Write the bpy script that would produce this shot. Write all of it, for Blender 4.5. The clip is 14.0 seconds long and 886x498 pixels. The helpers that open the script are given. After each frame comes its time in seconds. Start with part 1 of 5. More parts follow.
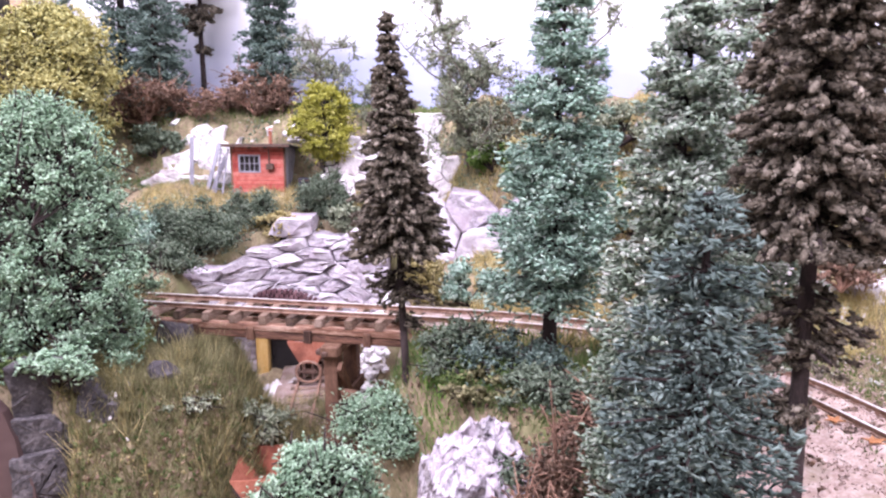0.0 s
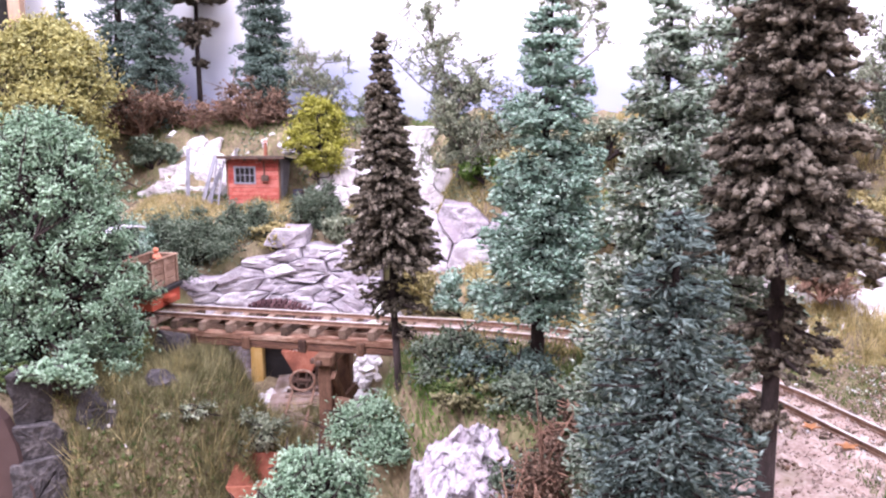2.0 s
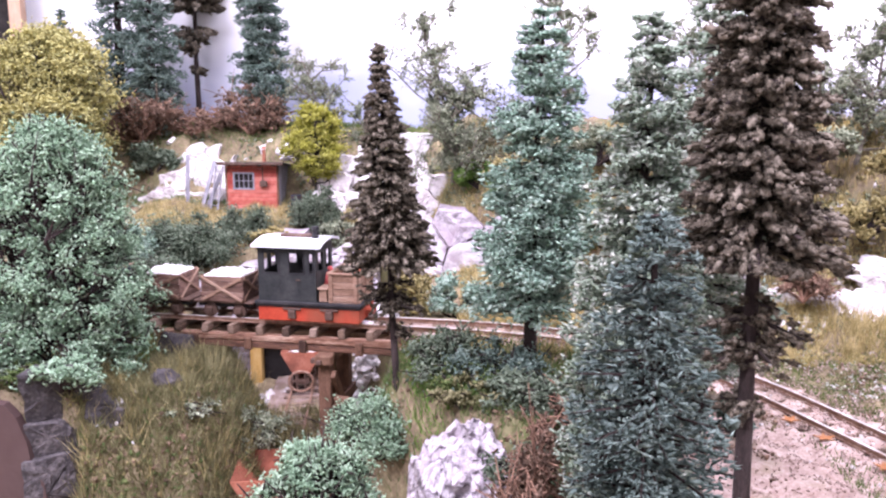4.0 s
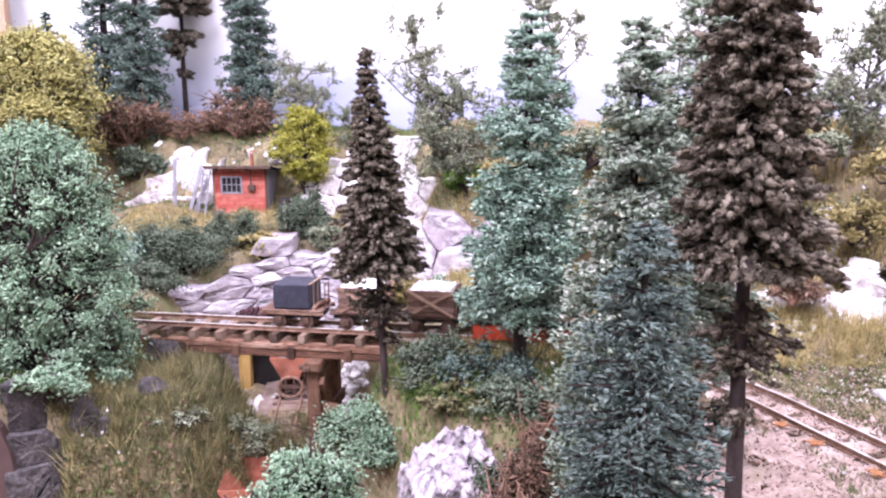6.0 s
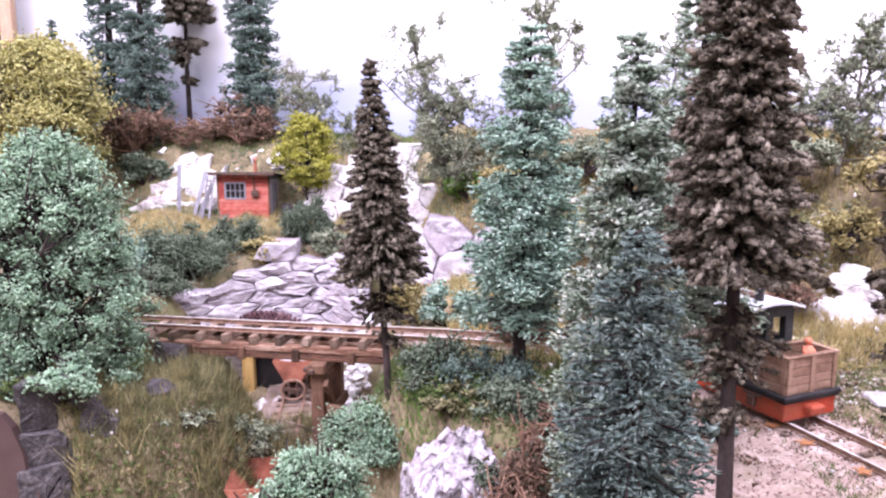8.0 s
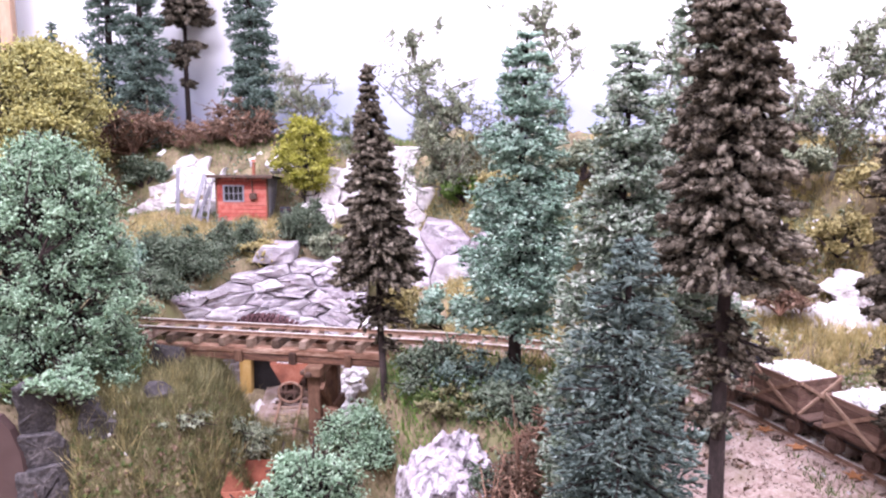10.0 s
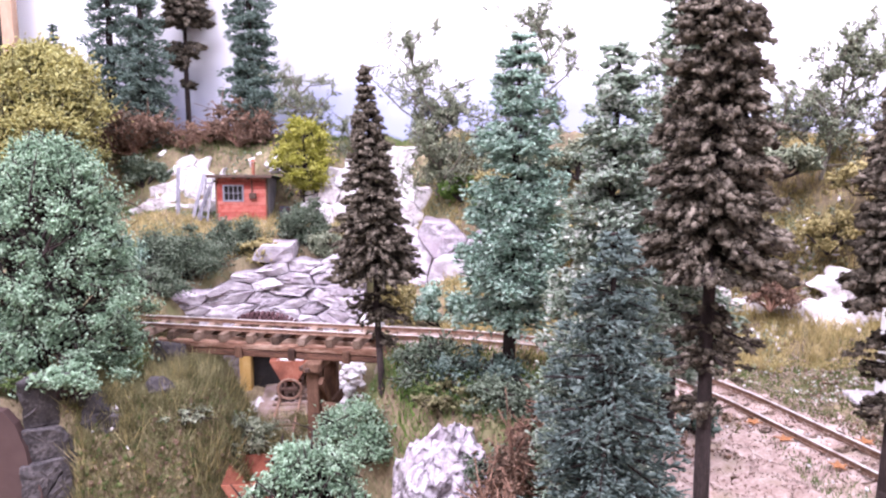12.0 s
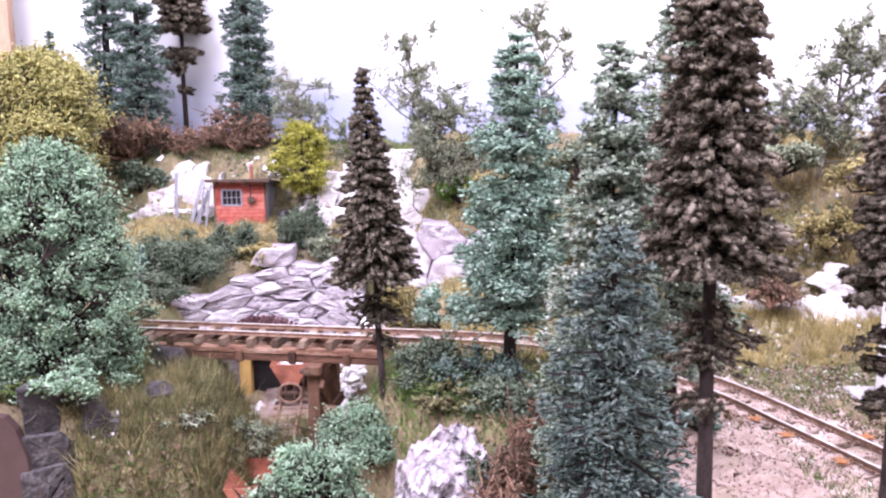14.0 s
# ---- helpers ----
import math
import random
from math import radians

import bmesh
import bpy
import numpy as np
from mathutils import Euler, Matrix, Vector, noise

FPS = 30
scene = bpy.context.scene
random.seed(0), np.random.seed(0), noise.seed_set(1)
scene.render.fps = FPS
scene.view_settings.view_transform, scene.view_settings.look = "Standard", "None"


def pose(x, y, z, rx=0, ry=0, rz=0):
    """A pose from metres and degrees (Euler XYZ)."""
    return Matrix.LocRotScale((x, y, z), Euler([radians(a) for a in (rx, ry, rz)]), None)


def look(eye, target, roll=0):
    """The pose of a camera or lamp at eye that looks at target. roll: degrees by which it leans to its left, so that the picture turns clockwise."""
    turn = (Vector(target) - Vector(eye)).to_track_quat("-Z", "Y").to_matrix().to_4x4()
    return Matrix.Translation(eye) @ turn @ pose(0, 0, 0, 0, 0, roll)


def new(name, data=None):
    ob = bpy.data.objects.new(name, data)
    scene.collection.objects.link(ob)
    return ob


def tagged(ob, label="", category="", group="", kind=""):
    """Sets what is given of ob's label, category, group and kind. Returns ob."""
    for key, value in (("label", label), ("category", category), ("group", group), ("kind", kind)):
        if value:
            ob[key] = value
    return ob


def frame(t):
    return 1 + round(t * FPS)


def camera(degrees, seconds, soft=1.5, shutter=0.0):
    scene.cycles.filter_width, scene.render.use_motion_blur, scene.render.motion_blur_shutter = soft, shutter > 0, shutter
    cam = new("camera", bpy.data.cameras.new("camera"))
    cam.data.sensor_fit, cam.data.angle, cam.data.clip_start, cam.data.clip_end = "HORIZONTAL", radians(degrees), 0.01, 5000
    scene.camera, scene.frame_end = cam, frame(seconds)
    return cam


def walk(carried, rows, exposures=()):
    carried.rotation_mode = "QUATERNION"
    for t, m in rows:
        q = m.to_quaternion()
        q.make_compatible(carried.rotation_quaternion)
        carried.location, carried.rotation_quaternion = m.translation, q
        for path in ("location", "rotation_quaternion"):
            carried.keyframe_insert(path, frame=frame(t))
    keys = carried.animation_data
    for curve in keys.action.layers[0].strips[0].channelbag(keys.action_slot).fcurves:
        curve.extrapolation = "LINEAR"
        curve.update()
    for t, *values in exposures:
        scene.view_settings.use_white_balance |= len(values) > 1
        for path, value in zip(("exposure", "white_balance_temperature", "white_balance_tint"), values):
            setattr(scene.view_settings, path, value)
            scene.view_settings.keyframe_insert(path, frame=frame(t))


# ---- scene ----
# A narrow-gauge model railway in a wooded ravine; all building lengths below are in centimetres.
cam = camera(60, 14.0, soft=2.3)
walk(cam, [
    (0, look((-0.0032, 0.0434, 0.1076), (-0.0201, 0.5334, 0.0093), 0.08)),
    (0.5, look((-0.0008, 0.0442, 0.1078), (-0.0167, 0.5346, 0.0115), 0.16)),
    (1, look((-0.0004, 0.0433, 0.1094), (-0.0149, 0.5341, 0.0148), 0.31)),
    (1.5, look((-0.0012, 0.0411, 0.1090), (-0.0146, 0.5321, 0.0156), 0.29)),
    (2, look((-0.0019, 0.0335, 0.1108), (-0.0146, 0.5247, 0.0184), 0.27)),
    (2.5, look((-0.0027, 0.0234, 0.1124), (-0.0150, 0.5149, 0.0210), 0.19)),
    (3, look((-0.0029, 0.0157, 0.1125), (-0.0148, 0.5074, 0.0222), 0.22)),
    (5.5, look((-0.0019, 0.0270, 0.1119), (-0.0050, 0.5191, 0.0231), 0.06)),
    (6, look((-0.0019, 0.0227, 0.1138), (-0.0044, 0.5148, 0.0253), 0.05)),
    (6.5, look((-0.0018, 0.0171, 0.1159), (-0.0041, 0.5094, 0.0284), 0.07)),
    (7, look((-0.0030, 0.0152, 0.1155), (-0.0052, 0.5077, 0.0292), 0.09)),
    (7.5, look((-0.0026, 0.0156, 0.1155), (-0.0045, 0.5082, 0.0299), 0.12)),
    (8, look((-0.0032, 0.0132, 0.1156), (-0.0049, 0.5059, 0.0304), 0.17)),
    (10.5, look((-0.0010, 0.0107, 0.1173), (-0.0018, 0.5036, 0.0336), 0.42)),
    (11, look((0.0002, 0.0104, 0.1165), (-0.0006, 0.5034, 0.0330), 0.40)),
    (11.5, look((-0.0006, 0.0077, 0.1165), (-0.0016, 0.5007, 0.0331), 0.42)),
    (12, look((-0.0003, 0.0033, 0.1167), (-0.0009, 0.4963, 0.0333), 0.34)),
    (12.5, look((0.0000, -0.0000, 0.1190), (0.0000, 0.4931, 0.0364), 0.00)),
    (13, look((-0.0004, -0.0011, 0.1189), (0.0001, 0.4921, 0.0372), -0.29)),
    (13.5, look((-0.0003, 0.0008, 0.1183), (0.0003, 0.4943, 0.0373), -0.36)),
    (14, look((-0.0008, 0.0031, 0.1154), (-0.0004, 0.4965, 0.0343), -0.32)),
])

# ---- light: a room lit by ceiling lamps ----
world = bpy.data.worlds.new("room_air")
world.use_nodes = True
world.node_tree.nodes["Background"].inputs[0].default_value = (0.9, 0.95, 1.0, 1)
world.node_tree.nodes["Background"].inputs[1].default_value = 0.25
scene.world = world


def ceiling_lamp(name, eye, target, size_x, size_y, watts, colour):
    data = bpy.data.lights.new(name, "AREA")
    data.shape, data.size, data.size_y, data.energy, data.color = "RECTANGLE", size_x, size_y, watts, colour
    ob = new(name, data)
    ob.matrix_world = look(eye, target)
    return ob


ceiling_lamp("ceiling_lamp", (-0.75, -0.5, 1.6), (-0.1, 0.5, 0.0), 1.6, 0.9, 126, (0.845, 0.79, 1.03))
ceiling_lamp("ceiling_lamp", (0.7, 0.1, 1.7), (0.05, 0.5, 0.0), 1.6, 0.9, 87, (0.835, 0.79, 1.03))
scene.view_settings.exposure = 0.05

C = 0.01          # centimetres to metres
rng = np.random.default_rng(7)


def P(x, y, z, rx=0, ry=0, rz=0):
    return pose(x * C, y * C, z * C, rx, ry, rz)


# ---- materials ----
def ramp_mat(name, colours, size, rough=0.9, bump=0.4, metal=0.0, island=0.0, per_object=0.0, stretch=(1, 1, 1), spec=0.2, dirt=None, fine=6.0):
    """Colours mixed by two noises of the given grain (cm), with relief; island / per_object: how much each piece differs."""
    m = bpy.data.materials.new(name)
    m.use_nodes = True
    nt = m.node_tree
    N, L = nt.nodes, nt.links
    b = N["Principled BSDF"]
    b.inputs["Roughness"].default_value, b.inputs["Metallic"].default_value = rough, metal
    b.inputs["Specular IOR Level"].default_value = spec
    tc, mp = N.new("ShaderNodeTexCoord"), N.new("ShaderNodeMapping")
    mp.inputs["Scale"].default_value = stretch
    L.new(tc.outputs["Object"], mp.inputs["Vector"])
    n1, n2 = N.new("ShaderNodeTexNoise"), N.new("ShaderNodeTexNoise")
    for n, s in ((n1, 1 / (size * C)), (n2, fine / (size * C))):
        n.inputs["Scale"].default_value, n.inputs["Detail"].default_value = s, 4
        L.new(mp.outputs[0], n.inputs["Vector"])
    mix = N.new("ShaderNodeMath")
    mix.operation = "MULTIPLY_ADD"
    mix.inputs[1].default_value = 0.45
    L.new(n2.outputs["Fac"], mix.inputs[0])
    half = N.new("ShaderNodeMath")
    half.operation = "MULTIPLY"
    half.inputs[1].default_value = 0.55
    L.new(n1.outputs["Fac"], half.inputs[0])
    L.new(half.outputs[0], mix.inputs[2])
    fac = mix.outputs[0]
    if island or per_object:
        src = N.new("ShaderNodeNewGeometry").outputs["Random Per Island"] if island else N.new("ShaderNodeObjectInfo").outputs["Random"]
        k = N.new("ShaderNodeMath")
        k.operation = "MULTIPLY_ADD"
        k.inputs[1].default_value = island or per_object
        k.inputs[2].default_value = -0.5 * (island or per_object)
        L.new(src, k.inputs[0])
        add = N.new("ShaderNodeMath")
        L.new(fac, add.inputs[0])
        L.new(k.outputs[0], add.inputs[1])
        fac = add.outputs[0]
    r = N.new("ShaderNodeValToRGB")
    els = r.color_ramp.elements
    while len(els) < len(colours):
        els.new(0.5)
    for i, c in enumerate(colours):
        els[i].position = 0.3 + 0.4 * i / max(1, len(colours) - 1)
        els[i].color = (*c, 1)
    L.new(fac, r.inputs["Fac"])
    out = r.outputs["Color"]
    if dirt:
        n3 = N.new("ShaderNodeTexNoise")
        n3.inputs["Scale"].default_value, n3.inputs["Detail"].default_value = 0.4 / (size * C), 6
        L.new(tc.outputs["Object"], n3.inputs["Vector"])
        r3 = N.new("ShaderNodeValToRGB")
        r3.color_ramp.elements[0].position, r3.color_ramp.elements[1].position = 0.5, 0.68
        L.new(n3.outputs["Fac"], r3.inputs["Fac"])
        mx = N.new("ShaderNodeMixRGB")
        L.new(r3.outputs["Color"], mx.inputs[0])
        L.new(out, mx.inputs[1])
        mx.inputs[2].default_value = (*dirt, 1)
        out = mx.outputs[0]
    L.new(out, b.inputs["Base Color"])
    if bump:
        bp = N.new("ShaderNodeBump")
        bp.inputs["Strength"].default_value, bp.inputs["Distance"].default_value = bump, 0.15 * size * C
        L.new(n2.outputs["Fac"], bp.inputs["Height"])
        L.new(bp.outputs[0], b.inputs["Normal"])
    return m


M_earth = ramp_mat("earth", [(0.075, 0.058, 0.038), (0.2, 0.155, 0.095), (0.38, 0.31, 0.19)], 1.2, dirt=(0.15, 0.145, 0.065))
M_sand = ramp_mat("pale_sand", [(0.27, 0.18, 0.145), (0.46, 0.345, 0.3), (0.62, 0.52, 0.47)], 0.7, dirt=(0.28, 0.22, 0.15))
M_rock = ramp_mat("pale_rock", [(0.13, 0.105, 0.12), (0.47, 0.425, 0.45), (0.76, 0.72, 0.745)], 0.6, rough=0.85, bump=0.55, per_object=0.16, stretch=(0.6, 1, 1.8), fine=5.0, dirt=(0.33, 0.27, 0.3))
M_rockw = ramp_mat("white_rock", [(0.34, 0.29, 0.28), (0.66, 0.62, 0.61), (0.84, 0.82, 0.82)], 0.7, rough=0.85, bump=0.6, per_object=0.2, fine=5.0)
M_rockd = ramp_mat("dark_rock", [(0.025, 0.022, 0.024), (0.06, 0.053, 0.054), (0.17, 0.15, 0.15)], 0.8, bump=0.8, per_object=0.2)
M_wood = ramp_mat("stained_timber", [(0.05, 0.024, 0.016), (0.19, 0.095, 0.06), (0.5, 0.36, 0.27)], 0.3, rough=0.75, bump=0.5, per_object=0.3, stretch=(0.12, 1, 1))
M_wood_up = ramp_mat("stained_post", [(0.04, 0.022, 0.016), (0.11, 0.057, 0.036), (0.2, 0.115, 0.075)], 0.35, rough=0.75, bump=0.5, per_object=0.3, stretch=(1, 1, 0.25))
M_yellow = ramp_mat("yellow_timber", [(0.25, 0.14, 0.04), (0.42, 0.26, 0.08), (0.5, 0.34, 0.14)], 0.35, rough=0.7, per_object=0.2, stretch=(1, 1, 0.25))
M_tan = ramp_mat("tan_planks", [(0.15, 0.085, 0.055), (0.27, 0.165, 0.115), (0.38, 0.26, 0.19)], 0.3, rough=0.7, per_object=0.25, stretch=(0.3, 1, 1))
M_brownp = ramp_mat("brown_planks", [(0.08, 0.046, 0.036), (0.16, 0.093, 0.07), (0.25, 0.16, 0.125)], 0.3, rough=0.75, per_object=0.25, stretch=(0.3, 1, 1))
M_rail = ramp_mat("rusty_rail", [(0.13, 0.07, 0.045), (0.26, 0.155, 0.11), (0.42, 0.3, 0.23)], 0.3, rough=0.5, metal=0.15, bump=0.2)
M_railtop = ramp_mat("polished_rail_head", [(0.42, 0.33, 0.27), (0.78, 0.75, 0.72), (0.88, 0.86, 0.84)], 1.6, rough=0.35, metal=0.45, bump=0.1)
M_sleeper = ramp_mat("weathered_sleeper", [(0.06, 0.04, 0.03), (0.18, 0.12, 0.085), (0.32, 0.24, 0.19)], 0.3, rough=0.85, per_object=0.4, stretch=(1, 0.25, 1))
M_red = ramp_mat("red_paint", [(0.3, 0.035, 0.02), (0.42, 0.058, 0.03), (0.48, 0.085, 0.045)], 1.0, rough=0.5, bump=0.1, dirt=(0.25, 0.07, 0.04))
M_black = ramp_mat("black_paint", [(0.012, 0.012, 0.013), (0.025, 0.024, 0.026), (0.05, 0.045, 0.045)], 0.8, rough=0.6, bump=0.15)
M_cab = ramp_mat("dark_grey_paint", [(0.018, 0.02, 0.02), (0.032, 0.034, 0.034), (0.055, 0.055, 0.052)], 0.8, rough=0.6, bump=0.15)
M_roof = ramp_mat("pale_roof_paint", [(0.5, 0.5, 0.54), (0.66, 0.66, 0.7), (0.75, 0.75, 0.78)], 1.0, rough=0.5, bump=0.1)
M_tarp = ramp_mat("navy_tarpaulin", [(0.025, 0.025, 0.035), (0.04, 0.04, 0.056), (0.06, 0.06, 0.08)], 1.2, rough=0.6, bump=0.2)
M_cord = ramp_mat("cord", [(0.3, 0.2, 0.14), (0.4, 0.28, 0.2), (0.45, 0.33, 0.25)], 0.3)
M_rust = ramp_mat("rusty_iron", [(0.2, 0.065, 0.04), (0.33, 0.12, 0.075), (0.42, 0.18, 0.12)], 0.8, rough=0.8, bump=0.3, dirt=(0.16, 0.06, 0.04))
M_iron = ramp_mat("dark_iron", [(0.05, 0.03, 0.025), (0.1, 0.06, 0.045), (0.16, 0.1, 0.08)], 0.4, rough=0.7)
M_brick = ramp_mat("red_boards", [(0.28, 0.05, 0.04), (0.4, 0.095, 0.07), (0.52, 0.19, 0.15)], 0.4, rough=0.8, per_object=0.35)
M_brickarch = ramp_mat("dark_brick", [(0.06, 0.03, 0.035), (0.11, 0.055, 0.06), (0.18, 0.1, 0.105)], 0.4, rough=0.85, per_object=0.4)
M_grey = ramp_mat("grey_boards", [(0.14, 0.13, 0.15), (0.25, 0.24, 0.27), (0.38, 0.36, 0.38)], 0.4, rough=0.85, per_object=0.2, stretch=(1, 1, 0.3))
M_white = ramp_mat("white_paint", [(0.7, 0.68, 0.67), (0.8, 0.79, 0.78), (0.86, 0.85, 0.85)], 1.0, rough=0.7, bump=0.1)
M_stonew = ramp_mat("white_ore", [(0.6, 0.58, 0.57), (0.82, 0.8, 0.78), (0.9, 0.89, 0.88)], 0.3, rough=0.9, bump=0.5, island=0.15)
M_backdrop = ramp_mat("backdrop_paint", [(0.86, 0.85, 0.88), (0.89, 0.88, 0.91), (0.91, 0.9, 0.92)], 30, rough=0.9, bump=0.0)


def tint_hills_and_shade(m):
    """Soft blue-lilac tint low on the white backdrop: painted hills and the trees' shade."""
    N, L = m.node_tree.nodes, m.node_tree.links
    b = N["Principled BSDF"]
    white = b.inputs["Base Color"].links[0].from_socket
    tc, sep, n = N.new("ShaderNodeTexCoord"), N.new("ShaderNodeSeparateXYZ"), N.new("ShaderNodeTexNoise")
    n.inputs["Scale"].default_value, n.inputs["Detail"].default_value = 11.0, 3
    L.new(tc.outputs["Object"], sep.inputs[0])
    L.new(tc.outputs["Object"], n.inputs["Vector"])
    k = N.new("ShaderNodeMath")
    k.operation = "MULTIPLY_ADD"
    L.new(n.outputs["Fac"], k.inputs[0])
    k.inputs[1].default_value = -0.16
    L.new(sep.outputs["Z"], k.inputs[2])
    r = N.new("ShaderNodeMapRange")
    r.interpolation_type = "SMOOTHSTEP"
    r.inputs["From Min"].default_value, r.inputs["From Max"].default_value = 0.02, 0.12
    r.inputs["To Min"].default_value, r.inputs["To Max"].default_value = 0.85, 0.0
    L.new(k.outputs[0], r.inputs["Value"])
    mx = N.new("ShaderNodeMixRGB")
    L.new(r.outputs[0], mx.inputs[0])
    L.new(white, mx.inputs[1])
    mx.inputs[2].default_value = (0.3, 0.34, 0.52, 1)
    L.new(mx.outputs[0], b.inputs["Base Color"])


tint_hills_and_shade(M_backdrop)
M_panel = ramp_mat("fascia_paint", [(0.07, 0.043, 0.04), (0.08, 0.05, 0.046), (0.09, 0.058, 0.053)], 4, rough=0.6, bump=0.1)
M_trim = ramp_mat("bare_wood_trim", [(0.3, 0.19, 0.12), (0.42, 0.28, 0.19), (0.5, 0.36, 0.26)], 1.0, rough=0.6, stretch=(1, 1, 0.2))
M_room = ramp_mat("room_paint", [(0.5, 0.48, 0.45), (0.55, 0.53, 0.5), (0.6, 0.58, 0.55)], 40, rough=0.9, bump=0.0)
# near-black colour that stands in for shade inside openings
M_dark = ramp_mat("inner_shade_black", [(0.012, 0.01, 0.01), (0.02, 0.017, 0.016), (0.03, 0.025, 0.022)], 5)
M_bark = ramp_mat("bark", [(0.014, 0.01, 0.009), (0.03, 0.021, 0.019), (0.06, 0.043, 0.039)], 0.35, rough=0.95, bump=0.8, stretch=(1, 1, 0.3))
M_barkg = ramp_mat("grey_bark", [(0.09, 0.08, 0.06), (0.16, 0.14, 0.11), (0.24, 0.22, 0.17)], 0.35, rough=0.95, bump=0.6)
M_dead = ramp_mat("brown_spruce_needles", [(0.042, 0.035, 0.026), (0.125, 0.104, 0.077), (0.27, 0.232, 0.18)], 0.5, rough=1.0, bump=1.0, island=0.35, spec=0.05, fine=9)
M_figure = ramp_mat("orange_figure_paint", [(0.6, 0.16, 0.08), (0.68, 0.22, 0.13), (0.7, 0.28, 0.18)], 0.3, rough=0.6)
M_figure2 = ramp_mat("red_figure_paint", [(0.4, 0.06, 0.06), (0.5, 0.1, 0.1), (0.55, 0.16, 0.15)], 0.3, rough=0.6)
M_twig = ramp_mat("reddish_twigs", [(0.08, 0.045, 0.03), (0.19, 0.105, 0.07), (0.34, 0.2, 0.14)], 0.4, rough=0.9, bump=0.3, island=0.3)
M_leaf = ramp_mat("orange_leaf", [(0.25, 0.1, 0.04), (0.36, 0.16, 0.07), (0.45, 0.24, 0.13)], 0.3)


def foliage_mat(name, *cols):
    cols = [tuple(min(0.78, 1.38 * v) for v in c) for c in cols]
    m = ramp_mat(name, cols, 0.8, rough=0.95, bump=0.0, island=0.2, spec=0.03)
    N, L = m.node_tree.nodes, m.node_tree.links
    b, out = N["Principled BSDF"], N["Material Output"]
    tr, mx = N.new("ShaderNodeBsdfTranslucent"), N.new("ShaderNodeMixShader")
    L.new(b.inputs["Base Color"].links[0].from_socket, tr.inputs["Color"])
    mx.inputs[0].default_value = 0.34
    L.new(b.outputs[0], mx.inputs[1])
    L.new(tr.outputs[0], mx.inputs[2])
    L.new(mx.outputs[0], out.inputs["Surface"])
    return m


F_mint = foliage_mat("mint_foliage", (0.12, 0.185, 0.115), (0.265, 0.375, 0.25), (0.46, 0.56, 0.43))
F_spruce = foliage_mat("blue_green_needles", (0.1, 0.15, 0.11), (0.255, 0.36, 0.275), (0.5, 0.59, 0.49))
F_sprucel = foliage_mat("pale_green_needles", (0.095, 0.125, 0.085), (0.27, 0.33, 0.245), (0.58, 0.61, 0.51))
F_spruced = foliage_mat("dark_green_needles", (0.055, 0.08, 0.062), (0.13, 0.18, 0.147), (0.26, 0.33, 0.28))
F_blue = foliage_mat("blue_grey_needles", (0.065, 0.09, 0.078), (0.13, 0.17, 0.148), (0.215, 0.26, 0.228))
F_green = foliage_mat("dull_green_foliage", (0.055, 0.075, 0.05), (0.135, 0.17, 0.115), (0.27, 0.31, 0.23))
F_olive = foliage_mat("grey_olive_foliage", (0.1, 0.115, 0.075), (0.23, 0.255, 0.17), (0.46, 0.48, 0.36))
F_yellow = foliage_mat("yellow_foliage", (0.2, 0.175, 0.05), (0.4, 0.365, 0.145), (0.6, 0.56, 0.3))
F_lime = foliage_mat("lime_foliage", (0.17, 0.17, 0.02), (0.34, 0.33, 0.065), (0.54, 0.51, 0.18))
F_grassg = foliage_mat("bright_green_tuft", (0.05, 0.1, 0.02), (0.12, 0.2, 0.05), (0.2, 0.3, 0.08))
F_brown = foliage_mat("dead_brown_brush", (0.065, 0.045, 0.033), (0.165, 0.11, 0.08), (0.37, 0.25, 0.18))
F_dried = foliage_mat("ochre_foliage", (0.16, 0.13, 0.05), (0.32, 0.27, 0.12), (0.48, 0.42, 0.22))
F_grass = foliage_mat("dry_grass", (0.16, 0.13, 0.06), (0.34, 0.28, 0.13), (0.56, 0.47, 0.26))
F_grass2 = foliage_mat("olive_grass", (0.06, 0.058, 0.027), (0.15, 0.14, 0.07), (0.36, 0.33, 0.19))
F_flower = foliage_mat("white_flowers", (0.4, 0.4, 0.25), (0.7, 0.68, 0.5), (0.85, 0.85, 0.8))
F_moss = foliage_mat("mossy_turf", (0.04, 0.07, 0.02), (0.1, 0.14, 0.05), (0.2, 0.22, 0.09))


# ---- making meshes ----
def link_mesh(name, me, material, parent=None, label="", smooth=False):
    me.materials.append(material)
    if smooth:
        me.polygons.foreach_set("use_smooth", [True] * len(me.polygons))
    ob = new(name, me)
    if parent:
        ob.parent = parent
    if label:
        ob["label"] = label
    return ob


def part(name, bm, material, parent=None, label="", smooth=False):
    bm.transform(Matrix.Scale(C, 4))
    me = bpy.data.meshes.new(name)
    bm.to_mesh(me)
    bm.free()
    return link_mesh(name, me, material, parent, label, smooth)


